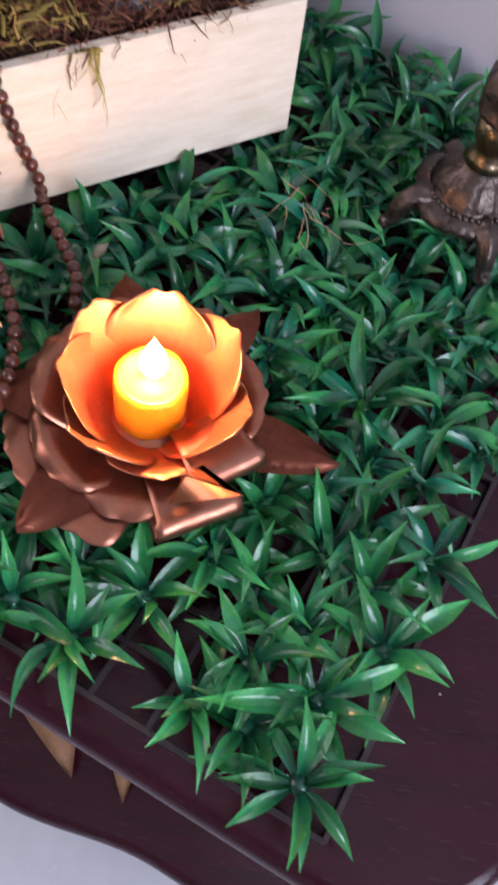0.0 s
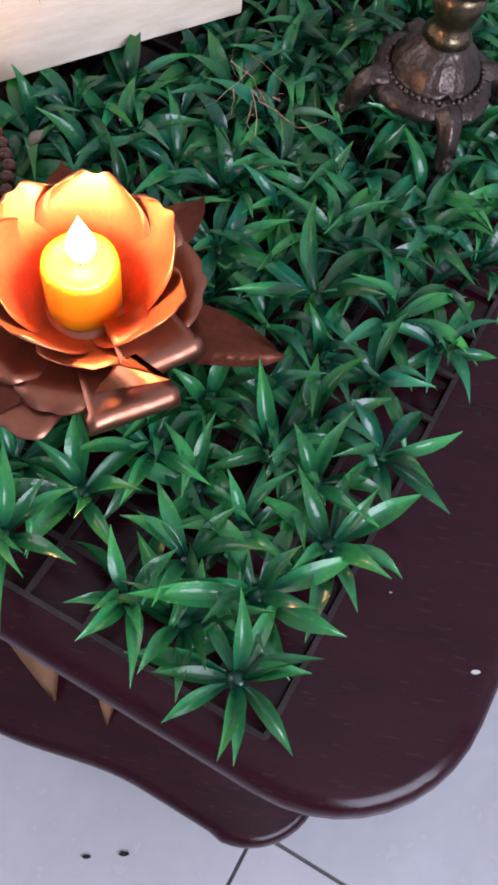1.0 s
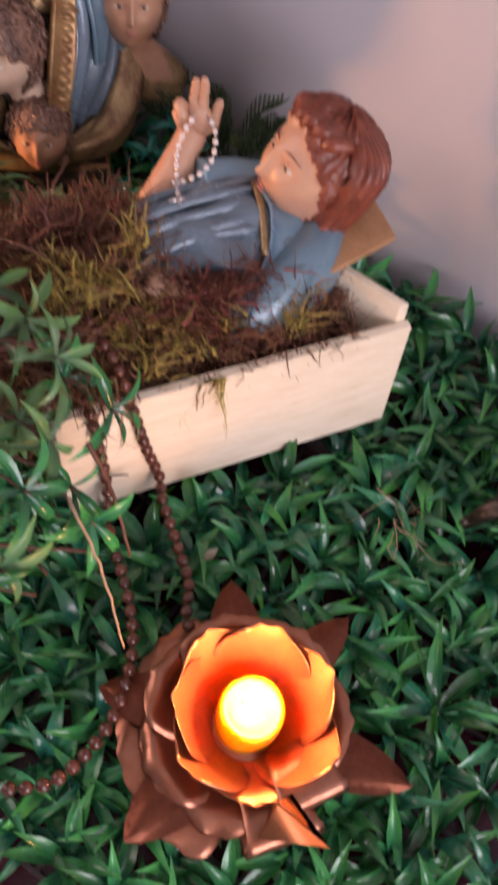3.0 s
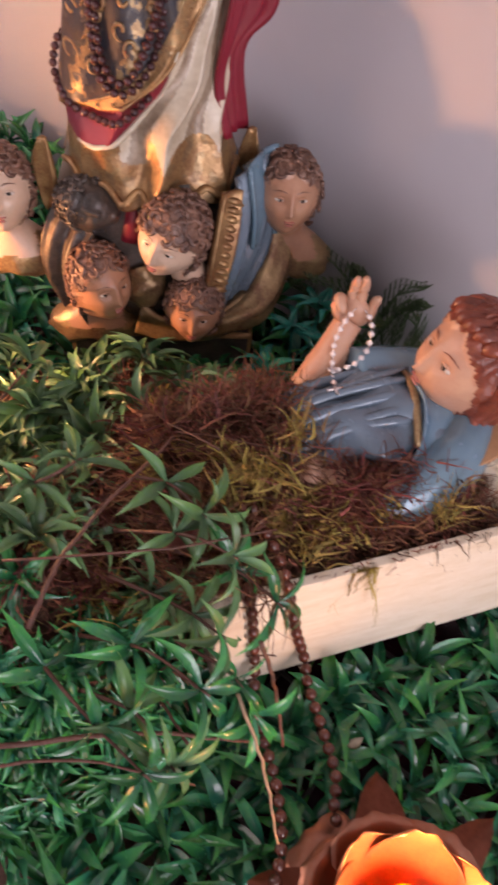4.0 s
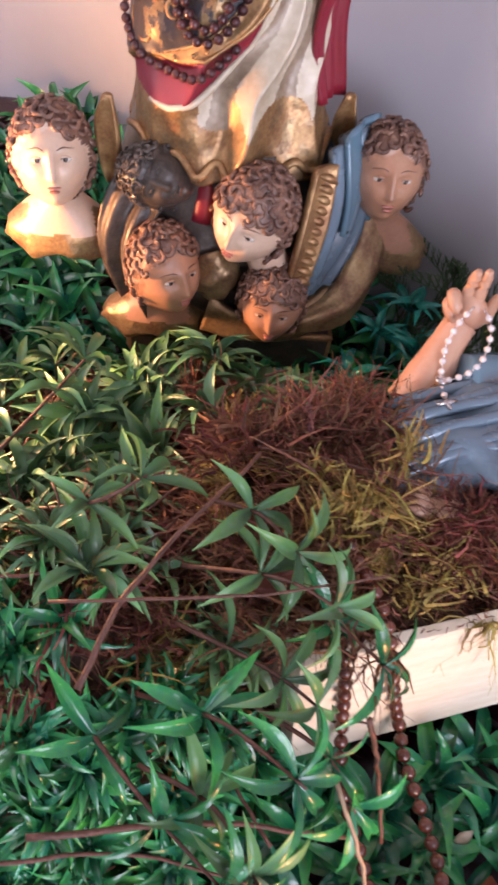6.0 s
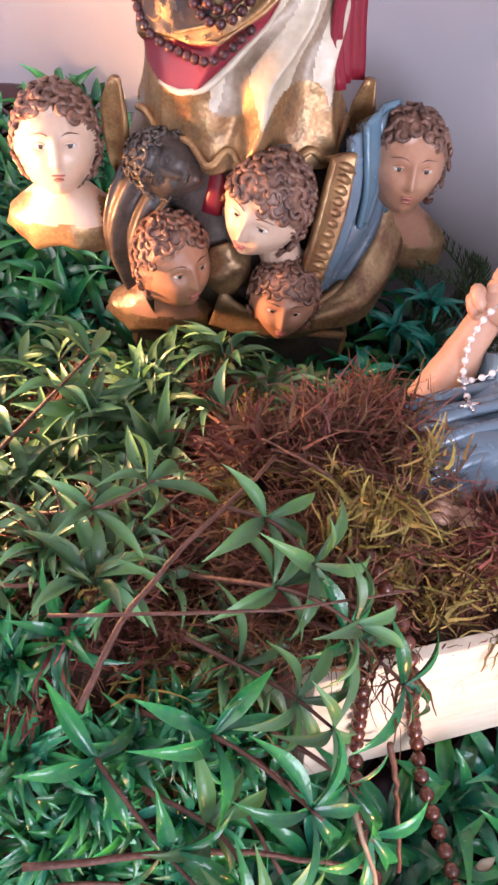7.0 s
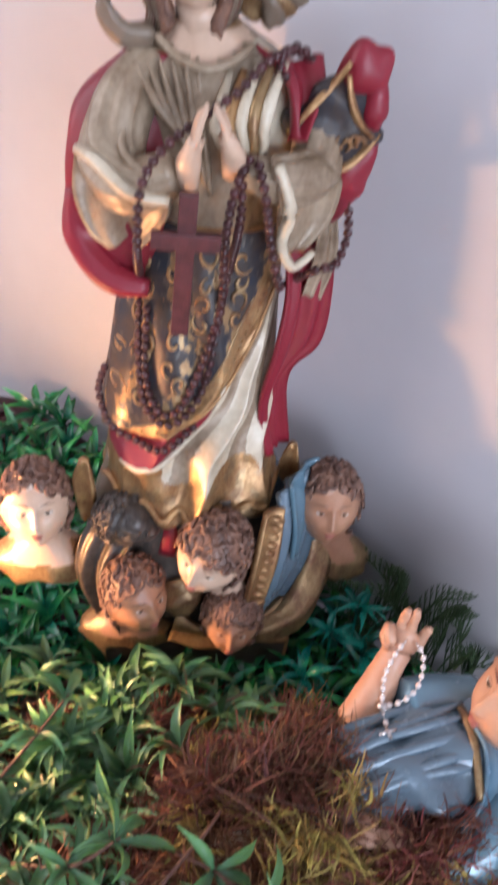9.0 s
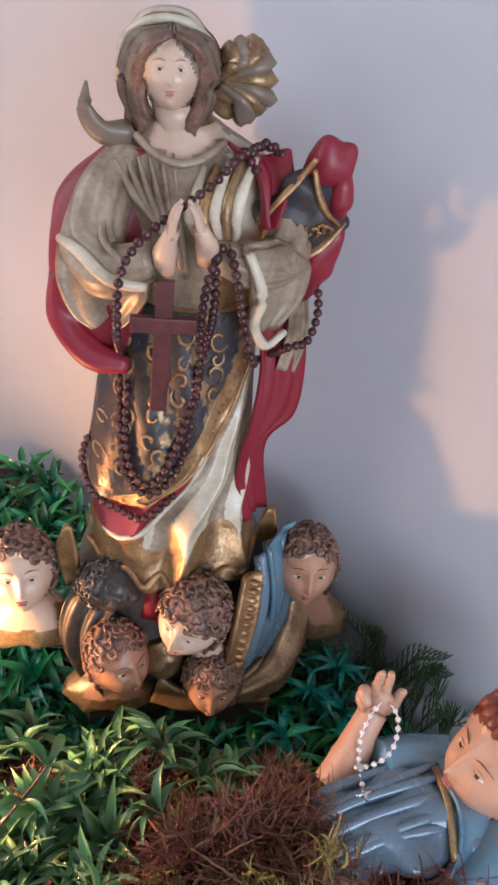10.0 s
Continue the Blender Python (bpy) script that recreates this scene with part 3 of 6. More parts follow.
moss_patch("brown_strands", moss_spot(-0.24, -0.02, 0.46, 0.72, heap), 3600, M_MOSS, moss, 0.02, 0.0007, 1)
moss_clumps("brown_tufts", moss_spot(-0.24, -0.02, 0.46, 0.72, heap, 0.004), 110, 34, M_MOSS, moss, 0.021, 0.0007, 2)
moss_clumps("red_tufts", moss_spot(-0.24, -0.04, 0.46, 0.72, heap, 0.004), 60, 30, M_MOSS_RED, moss, 0.02, 0.0008, 3)
moss_clumps("olive_tufts", moss_spot(-0.2, -0.02, 0.46, 0.72, heap, 0.008), 38, 30, M_MOSS_OLIVE, moss, 0.019, 0.001, 4, 0.004, 0.32)
moss_patch("sparse_strands", moss_spot(-0.42, -0.08, 0.34, 0.7, outside), 3200, M_MOSS, moss, 0.022, 0.0007, 5)
moss_clumps("husk_tufts", moss_spot(-0.36, -0.06, 0.42, 0.64, outside, 0.012), 46, 30, M_MOSS_RED, moss, 0.022, 0.0011, 6, 0.006, 0.35)
moss_clumps("front_olive_tufts", moss_spot(-0.3, -0.05, 0.4, 0.5, outside, 0.016), 14, 22, M_MOSS_OLIVE, moss, 0.018, 0.0009, 7, 0.005, 0.4)

# ---- foliage bunch on the moss ----
bunch = thing("artificial_foliage_bunch", (-0.22, 0.5, TOP), "bunch of green plastic leaves heaped over brown moss", "artificial plant")
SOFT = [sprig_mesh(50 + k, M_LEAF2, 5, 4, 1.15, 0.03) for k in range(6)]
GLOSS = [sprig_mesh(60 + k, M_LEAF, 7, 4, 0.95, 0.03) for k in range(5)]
RB = random.Random(21)
made = 0
while made < 300:
    x, y = RB.uniform(-0.43, -0.06), RB.uniform(0.31, 0.69)
    h = moss_height(x, y)
    if h < 0.03 or in_box(x, y, 0.02) or (Vector((x, y, 0)) - FAR).length < 0.07:
        continue
    if x > -0.2 and y > 0.5 and RB.random() < 0.9:
        continue
    if y > 0.46 and noise.noise(Vector((x * 22, y * 22, 4))) < -0.12:
        continue
    e = 0.012
    nrm = Vector((moss_height(x - e, y) - moss_height(x + e, y), moss_height(x, y - e) - moss_height(x, y + e), 2 * e)).normalized()
    nrm = (nrm + Vector((RB.gauss(0, 0.35), RB.gauss(0, 0.35), 0.5))).normalized()
    s = RB.uniform(0.5, 0.85) if y > 0.46 else RB.uniform(0.42, 0.72)
    m = Matrix.Translation(Vector((x, y, TOP + h - 0.008))) @ nrm.to_track_quat("Z", "Y").to_matrix().to_4x4() @ pose(0, 0, 0, 0, 0, RB.uniform(0, 360)) @ Matrix.Diagonal((s, s, s, 1))
    ob = new("sprig", RB.choice(GLOSS if y < 0.47 else SOFT))
    ob.parent = bunch
    ob.matrix_basis = Matrix.Translation(-ORIGIN[bunch]) @ m
    made += 1


def branch(pts, r, spots, seed, kinds, label):
    """A wiry stem with leaf sprays along it."""
    b = thing("foliage_branch", pts[0], label, "artificial plant", group="leafy branches over the crate")
    path = smooth_path(pts, 16)
    bm = bmesh.new()
    sweep(bm, path, taper(16, r, r * 0.5), 7)
    part("stem", bm, M_TWIG, b, "thin brown stem")
    rr = random.Random(seed)
    for t in spots:
        k = min(15, int(t * 15))
        d = (path[min(k + 1, 15)] - path[max(k - 1, 0)]).normalized()
        n = rr.randint(4, 6)
        for i in range(n):
            lf = new("leaf", rr.choice(kinds))
            lf.parent = b
            a = 360 / n * (i + rr.uniform(-0.3, 0.3))
            q = (d + Vector((0, 0, 0.8))).to_track_quat("Z", "Y").to_matrix().to_4x4()
            lf.matrix_basis = Matrix.Translation(path[k] - ORIGIN[b]) @ q @ pose(0, 0, 0, 0, 0, a) @ pose(0, 0, 0, rr.uniform(-8, 28), rr.uniform(-25, 25), 0) @ Matrix.Scale(rr.uniform(0.7, 1.0), 4)
    return b


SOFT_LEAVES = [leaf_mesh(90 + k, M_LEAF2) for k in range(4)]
for k, (pts, spots) in enumerate((
        ([(-0.16, 0.44, 0.82), (-0.11, 0.43, 0.862), (-0.066, 0.415, 0.872)], (0.45, 0.98)),
        ([(-0.16, 0.5, 0.85), (-0.11, 0.495, 0.885), (-0.078, 0.49, 0.888)], (0.4, 0.97)),
        ([(-0.13, 0.5, 0.85), (-0.08, 0.5, 0.855), (-0.045, 0.49, 0.85)], (0.5, 0.98)),
        ([(-0.2, 0.43, 0.83), (-0.13, 0.39, 0.85), (-0.08, 0.37, 0.845)], (0.3, 0.65, 0.98)),
        ([(-0.25, 0.5, 0.84), (-0.21, 0.5, 0.875), (-0.19, 0.52, 0.885)], (0.5, 0.97)),
        ([(-0.1, 0.455, 0.83), (-0.06, 0.445, 0.835), (-0.038, 0.43, 0.822)], (0.55, 0.98)),
        ([(-0.15, 0.47, 0.85), (-0.1, 0.46, 0.865), (-0.07, 0.455, 0.858)], (0.3, 0.65, 0.98)),
        ([(-0.16, 0.53, 0.87), (-0.13, 0.52, 0.89), (-0.105, 0.51, 0.885)], (0.4, 0.98)),
        ([(-0.14, 0.41, 0.82), (-0.1, 0.4, 0.845), (-0.07, 0.38, 0.84)], (0.4, 0.98)),
        ([(-0.3, 0.52, 0.81), (-0.28, 0.57, 0.835), (-0.27, 0.61, 0.845)], (0.3, 0.65, 0.98)))):
    branch(pts, 0.0014, spots, 40 + k, LEAVES if k in (0, 2, 3, 5) else SOFT_LEAVES, "thin brown stem with green plastic leaves")


def twig(pts, r, material, label, name="twig"):
    bm = bmesh.new()
    n = 14
    path = smooth_path(pts, n)
    for p in path[1:-1]:
        p += Vector((R.gauss(0, 0.0004), R.gauss(0, 0.0004), R.gauss(0, 0.0004)))
    sweep(bm, path, taper(n, r, r * 0.6), 7)
    return tagged(part(name, bm, material), label, "twig", group="dry twigs")


twig([(-0.172, 0.414, 0.872), (-0.17, 0.464, 0.885), (-0.143, 0.551, 0.895)], 0.0016, M_TWIG, "long reddish brown dry twig lying over the leaves")
twig([(-0.2, 0.44, 0.885), (-0.119, 0.476, 0.895), (-0.063, 0.513, 0.895)], 0.0009, M_TWIG, "thin dry tendril crossing the moss and leaves")
twig([(-0.053, 0.43, 0.85), (-0.026, 0.407, 0.82), (-0.003, 0.379, 0.785)], 0.0012, M_STRAW, "pale dry straw hanging down to the mat")
twig([(-0.17, 0.36, 0.83), (-0.1, 0.4, 0.815), (-0.035, 0.425, 0.80)], 0.0017, M_TWIG, "grey brown woody stem across the leaf mat")
twig([(-0.19, 0.34, 0.82), (-0.13, 0.375, 0.806), (-0.06, 0.39, 0.795)], 0.0012, M_TWIG, "grey brown woody stem across the leaf mat")
twig([(-0.05, 0.455, 0.87), (-0.035, 0.45, 0.83), (-0.018, 0.432, 0.79)], 0.0015, M_TWIG, "short brown stem in front of the crate")
for k in range(26):
    x, y = R.uniform(-0.24, -0.04), R.uniform(0.44, 0.66)
    z = TOP + max(0.05, moss_height(x, y)) + 0.012
    a, l = R.uniform(0, math.pi), R.uniform(0.02, 0.05)
    d = Vector((math.cos(a) * l, math.sin(a) * l, R.uniform(-0.012, 0.012)))
    c = Vector((x, y, z))
    twig([c - d, c + Vector((0, 0, R.uniform(0, 0.008))), c + d], R.uniform(0.0006, 0.0013), M_TWIG, "thin reddish brown twig in the moss")
bm = bmesh.new()
put_leaf(bm, Matrix.Translation((-0.128, 0.492, 0.868)) @ pose(0, 0, 0, 8, 10, -60), length=0.036, width=0.014, rise=0.004, drop=0.006, fold=0.2, n=8)
bmesh.ops.solidify(bm, geom=bm.faces[:], thickness=0.0005)
tagged(part("dry_leaf", bm, mat("dry_red_leaf", (0.2, 0.05, 0.035), 0.5, 0, 0.2, 60, 0.2)), "dark red dry leaf lying among the foliage", "leaf")


def fern(at, n, height, seed, material, label):
    f = thing("fern_sprig", at, label, "artificial plant", group="fern sprigs by the wall")
    r = random.Random(seed)
    for k in range(n):
        bm = bmesh.new()
        a = r.uniform(0, 2 * math.pi)
        top = Vector(at) + Vector((math.cos(a) * height * 0.45, math.sin(a) * height * 0.3, height * r.uniform(0.7, 1.1)))
        path = smooth_path([at, Vector(at).lerp(top, 0.5) + Vector((r.uniform(-0.015, 0.015), 0.0, height * 0.15)), top + Vector((r.uniform(-0.02, 0.02), -0.01, -0.01))], 14)
        sweep(bm, path, taper(14, 0.0009, 0.0004), 5)
        for i in range(3, 14):
            for s in (-1, 1):
                d = (path[i] - path[i - 1]).normalized()
                o = d.cross(Vector((s, 0.4, 0.3))).normalized() * s
                l = 0.02 * (1.15 - i / 14) + 0.004
                tip = path[i] + (o + d * 0.7).normalized() * l
                sweep(bm, smooth_path([path[i], tip], 3), taper(3, 0.0008, 0.0003), 4)
                for q in (0.4, 0.7):
                    b = path[i].lerp(tip, q)
                    sweep(bm, smooth_path([b, b + (o * 0.4 + d).normalized() * l * 0.45], 2), [0.0007, 0.0003], 4)
        part("frond", bm, material, f)


for at, n, hgt, sd, mt in (((-0.1, 0.82, TOP + 0.02), 5, 0.1, 1, M_FERN), ((-0.06, 0.83, TOP + 0.02), 5, 0.12, 2, M_FERN), ((-0.03, 0.8, TOP + 0.03), 5, 0.1, 3, M_FERN), ((0.0, 0.79, TOP + 0.03), 4, 0.08, 4, M_FERN)):
    fern(at, n, hgt, sd, mt, "dark green plastic fern by the wall")
TEAL_LEAVES = [leaf_mesh(80 + k, M_TEAL) for k in range(4)]
for x, y, z in ((-0.12, 0.785, 0.77), (-0.09, 0.78, 0.765), (-0.105, 0.81, 0.78), (-0.07, 0.75, 0.765), (-0.13, 0.75, 0.75)):
    sp = thing("plastic_sprig", (x, y, z), "shiny teal green plastic leaf sprig behind the crate", "artificial plant", group="teal sprigs")
    bm = bmesh.new()
    sweep(bm, smooth_path([(x, y, TOP + 0.003), (x + 0.002, y, (z + TOP) / 2), (x, y, z + 0.002)], 6), 0.0014, 7)
    part("stem", bm, M_TEAL, sp)
    for k in range(10):
        lf = new("leaf", R.choice(TEAL_LEAVES))
        lf.parent = sp
        lf.matrix_basis = pose(0, 0, 0, 0, 0, 36 * k + R.uniform(-12, 12)) @ pose(0, 0, 0, R.uniform(5, 65), R.uniform(-25, 25), 0) @ Matrix.Scale(R.uniform(0.6, 0.95), 4)

# small litter
wisp = thing("straw_wisp", (0.14, 0.53, 0.765), "thin pale dry straw wisp lying on the leaf mat", "straw", kind="stuff")
moss_patch("strands", lambda r: (0.145 + r.gauss(0, 0.012), 0.525 + r.gauss(0, 0.012), 0.768 + r.gauss(0, 0.004)), 14, M_STRAW, wisp, 0.034, 0.0004, 31, curl=0.4, lift=0.2)


def flake(name, at, size, material, label, category):
    bm = bmesh.new()
    n = 9
    ring = [Vector((at[0] + size * (1 + 0.4 * math.sin(3 * k)) * math.cos(2 * math.pi * k / n), at[1] + 0.6 * size * (1 + 0.3 * math.cos(5 * k)) * math.sin(2 * math.pi * k / n), at[2])) for k in range(n)]
    slab(bm, ring, (0, 0, size * 0.3))
    tagged(part(name, bm, material, smooth=False), label, category)


flake("paint_chip", (0.309, 0.229, TOP + 0.0003), 0.0024, M_FRAME, "small white paint chip on the dark tabletop", "chip")
flake("paint_chip", (0.262, 0.262, TOP + 0.0003), 0.0008, M_FRAME, "small white paint chip on the dark tabletop", "chip")
flake("crumb", (0.093, 0.112, 0.0003), 0.005, M_WICK, "dark crumb on the pale floor tile", "crumb")
flake("crumb", (0.135, 0.122, 0.0003), 0.006, M_WICK, "dark crumb on the pale floor tile", "crumb")
bm = bmesh.new()
put_leaf(bm, Matrix.Translation((0.024, 0.458, 0.758)) @ pose(0, 0, 0, 40, 20, -30), length=0.012, width=0.007, rise=0.002, drop=0.004, fold=0.3)
bmesh.ops.solidify(bm, geom=bm.faces[:], thickness=0.0004)
tagged(part("dry_petal", bm, M_CREAM), "small pale dry petal beside the rosary", "petal")

# ---- crate ----
crate = thing("wooden_crate", BOX_R - BOX_E * 0.12 + BOX_W * 0.06 + Vector((0, 0, 0.745)), "pale raw wooden crate filled with moss", "crate")
BZ, BT = 0.742, 0.823
LEANB = BOX_W * 0.022


def B(e, w, z):
    return BOX_R + BOX_E * e + BOX_W * w + LEANB * ((z - BZ) / (BT - BZ)) * (1 if w < 0.06 else 0) + Vector((0, 0, z))


bm = bmesh.new()
slab(bm, [B(-0.242, 0, BZ), B(0, 0, BZ), B(0.0125, 0, BT), B(-0.242, 0, BT)], BOX_W * 0.007, bevel=0.0008)
part("front_panel", bm, M_PINE, crate, smooth=False)
ED = (BOX_E * -0.5 + BOX_W * 0.86).normalized()
bm = bmesh.new()
c0 = B(-0.001, 0.0075, BZ)
c1 = B(0.0125, 0.0075, BT + 0.012)
slab(bm, [c0, c0 + ED * 0.12, c1 + ED * 0.12, c1], -BOX_E * 0.007, bevel=0.0008)
part("end_panel", bm, M_PINE, crate, smooth=False)
bm = bmesh.new()
slab(bm, [B(-0.242, 0.0075, BZ), B(-0.242, 0.115, BZ), B(-0.242, 0.115, BT), B(-0.242, 0.0075, BT)], BOX_E * 0.007, bevel=0.0008)
part("end_panel", bm, M_PINE, crate, smooth=False)
bm = bmesh.new()
slab(bm, [B(-0.242, 0.116, BZ), B(-0.06, 0.116, BZ), B(-0.06, 0.116, BT), B(-0.242, 0.116, BT)], BOX_W * 0.007, bevel=0.0008)
part("back_panel", bm, M_PINE, crate, smooth=False)
bm = bmesh.new()
slab(bm, [B(-0.234, 0.009, BZ + 0.002), B(-0.01, 0.009, BZ + 0.002), B(-0.065, 0.112, BZ + 0.002), B(-0.234, 0.112, BZ + 0.002)], (0, 0, 0.005))
part("base_panel", bm, M_PINE, crate, smooth=False)

board = bmesh.new()
bA, bB = Vector((0.035, 0.632, 0.838)), Vector((0.086, 0.682, 0.856))
slab(board, [bA, bB, bB + BOX_W * 0.075 + Vector((0, 0, 0.004)), bA + BOX_W * 0.075 + Vector((0, 0, 0.004))], (0.001, 0.0, 0.005), bevel=0.0008)
tagged(part("wooden_board", board, M_BOARD, smooth=False), "brown plywood board propping up the figurine's head", "board")

cmoss = thing("crate_moss", BOX_R - BOX_E * 0.1 + BOX_W * 0.05 + Vector((0, 0, 0.78)), "brown and olive dried moss filling the crate", "moss", kind="stuff")
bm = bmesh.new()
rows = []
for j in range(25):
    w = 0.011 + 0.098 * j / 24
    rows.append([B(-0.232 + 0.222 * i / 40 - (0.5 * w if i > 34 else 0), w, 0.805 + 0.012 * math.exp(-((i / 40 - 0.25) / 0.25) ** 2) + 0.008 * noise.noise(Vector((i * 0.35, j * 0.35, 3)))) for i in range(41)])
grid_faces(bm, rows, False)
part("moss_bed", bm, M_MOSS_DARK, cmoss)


def crate_spot(e0, e1, w0, w1, z0, z1):
    return lambda r: B(r.uniform(e0, e1), r.uniform(w0, w1), r.uniform(z0, z1))


moss_patch("brown_strands", crate_spot(-0.225, -0.02, 0.014, 0.1, 0.806, 0.824), 3000, M_MOSS, cmoss, 0.018, 0.0006, 5)
moss_clumps("brown_tufts", crate_spot(-0.225, -0.02, 0.016, 0.1, 0.812, 0.83), 70, 30, M_MOSS, cmoss, 0.018, 0.0006, 6)
moss_clumps("olive_tufts", crate_spot(-0.23, -0.06, 0.014, 0.08, 0.816, 0.84), 30, 28, M_MOSS_OLIVE, cmoss, 0.017, 0.0008, 7, 0.006, 0.4)
moss_clumps("mounded_tufts", lambda r: B(r.gauss(-0.115, 0.024), 0.046 + r.gauss(0, 0.01), 0.838 + r.gauss(0, 0.006)), 46, 30, M_MOSS_RED, cmoss, 0.019, 0.0007, 8)
moss_clumps("leg_cover_tufts", lambda r: (-0.108 + r.gauss(0, 0.02), 0.61 + r.gauss(0, 0.02), 0.848 + r.gauss(0, 0.008)), 60, 34, M_MOSS, cmoss, 0.02, 0.0007, 12)
moss_clumps("corner_tufts", lambda r: B(-0.235 + r.gauss(0, 0.02), 0.06 + r.gauss(0, 0.03), 0.84 + r.gauss(0, 0.008)), 70, 34, M_MOSS, cmoss, 0.021, 0.0008, 13)
moss_clumps("bright_olive_tufts", lambda r: (-0.1 + r.gauss(0, 0.018), 0.566 + r.gauss(0, 0.02), 0.866 + r.gauss(0, 0.01)), 10, 32, M_MOSS_OLIVE, cmoss, 0.019, 0.001, 70, 0.005, 0.3)
moss_patch("hanging_strands", lambda r: B(-0.136 + r.gauss(0, 0.004), -0.001, 0.824), 34, M_MOSS_OLIVE, cmoss, 0.042, 0.0007, 9, curl=0.5, lift=0.1, fall=0.75)
moss_patch("edge_strands", lambda r: B(r.uniform(-0.22, -0.03), 0.002, 0.825), 60, M_MOSS, cmoss, 0.014, 0.0006, 10, curl=0.5, lift=0.3, fall=0.3)

# ---- lotus candle holder ----
hold = thing("lotus_candle_holder", HOLDER + Vector((0, 0, 0.74)), "hammered copper lotus candle holder with pointed leaves", "candle holder")


def petal(cx, cy, ang, r0, z0, r1, z1, width, curl, cup, mats, nm="petal", point=2.2, droop=0.0):
    """A sheet-metal petal from radius r0 to r1, cupped across its width, its rim turned by curl."""
    bm = bmesh.new()
    a = radians(ang)
    out, side = Vector((math.cos(a), math.sin(a), 0)), Vector((-math.sin(a), math.cos(a), 0))
    rows = []
    n = 16
    for i in range(n + 1):
        t = 0.985 * (1 - (1 - i / n) ** 2)
        w = width * (0.5 + 0.5 * math.sin(math.pi / 2 * min(1, t * 1.6))) * (1 - max(0, (t - 0.7) / 0.3) ** point) ** 0.5 + 0.002
        rr = r0 + (r1 - r0) * t
        zz = z0 + (z1 - z0) * t ** 1.35 + curl * max(0, t - 0.7) ** 2 * 10 - droop * t * t
        row = []
        for k in range(-5, 6):
            q = k / 5
            rim = 0.0009 * math.sin(6 * q + ang) * t * t
            row.append(Vector((cx, cy, 0)) + out * (rr - cup * q * q * w + rim) + side * q * w + Vector((0, 0, zz - 0.12 * abs(q) ** 2 * w * t + rim)))
        rows.append(row)
    grid_faces(bm, rows, False)
    bmesh.ops.recalc_face_normals(bm, faces=bm.faces)
    bmesh.ops.solidify(bm, geom=bm.faces[:], thickness=0.0007)
    part(nm, bm, mats, hold)


HX, HY = HOLDER.x, HOLDER.y
for ang, r1, z1, w in ((92, 0.046, 0.802, 0.027), (142, 0.05, 0.798, 0.028), (190, 0.046, 0.796, 0.027), (236, 0.05, 0.787, 0.026), (292, 0.05, 0.775, 0.025), (345, 0.055, 0.792, 0.024), (40, 0.05, 0.8, 0.026)):
    petal(HX, HY, ang, 0.016, 0.752, r1, z1, w, 0.0 if z1 > 0.78 else -0.004, 0.38, M_COPPER_IN, point=2.8)
for ang, r1, z1, w, curl in ((15, 0.062, 0.782, 0.026, -0.01), (70, 0.062, 0.784, 0.027, -0.01), (122, 0.062, 0.784, 0.027, -0.01), (172, 0.064, 0.778, 0.027, -0.012), (222, 0.066, 0.77, 0.028, -0.014), (268, 0.066, 0.764, 0.027, -0.012)):
    petal(HX, HY, ang, 0.02, 0.75, r1, z1, w, curl, 0.22, M_COPPER, point=4.0)
for ang, r1, z1, w, curl in ((-112, 0.08, 0.756, 0.026, -0.006), (-148, 0.078, 0.757, 0.025, -0.006), (152, 0.074, 0.758, 0.024, -0.008)):
    petal(HX, HY, ang, 0.024, 0.747, r1, z1, w, curl, 0.1, M_COPPER, point=7.0)


def rolled_petal(cx, cy, z, axis, half, r, inner):
    """A petal bent flat outwards, its end rolled under into a tube."""
    a = radians(axis)
    side, out = Vector((math.cos(a), math.sin(a), 0)), Vector((math.sin(a), -math.cos(a), 0))
    end = Vector((HX + cx, HY + cy, z))
    line = [end - out * inner + Vector((0, 0, r * 0.2)), end - out * inner * 0.5 + Vector((0, 0, r * 0.9))]
    line += [end + out * r * math.sin(u) + Vector((0, 0, r * math.cos(u))) for u in [radians(k * 22) for k in range(14)]]
    bm = bmesh.new()
    rows = []
    for i, p in enumerate(line):
        w = half * (0.72 + 0.28 * min(1, i / 3))
        rows.append([p + side * w * q + Vector((0, 0, 0.0006 * math.sin(5 * q + i))) for q in (-1, -0.8, -0.4, 0, 0.4, 0.8, 1)])
    grid_faces(bm, rows, False)
    bmesh.ops.recalc_face_normals(bm, faces=bm.faces)
    bmesh.ops.solidify(bm, geom=bm.faces[:], thickness=0.0007)
    part("rolled_petal", bm, M_COPPER, hold, "copper petal rolled under at its end")


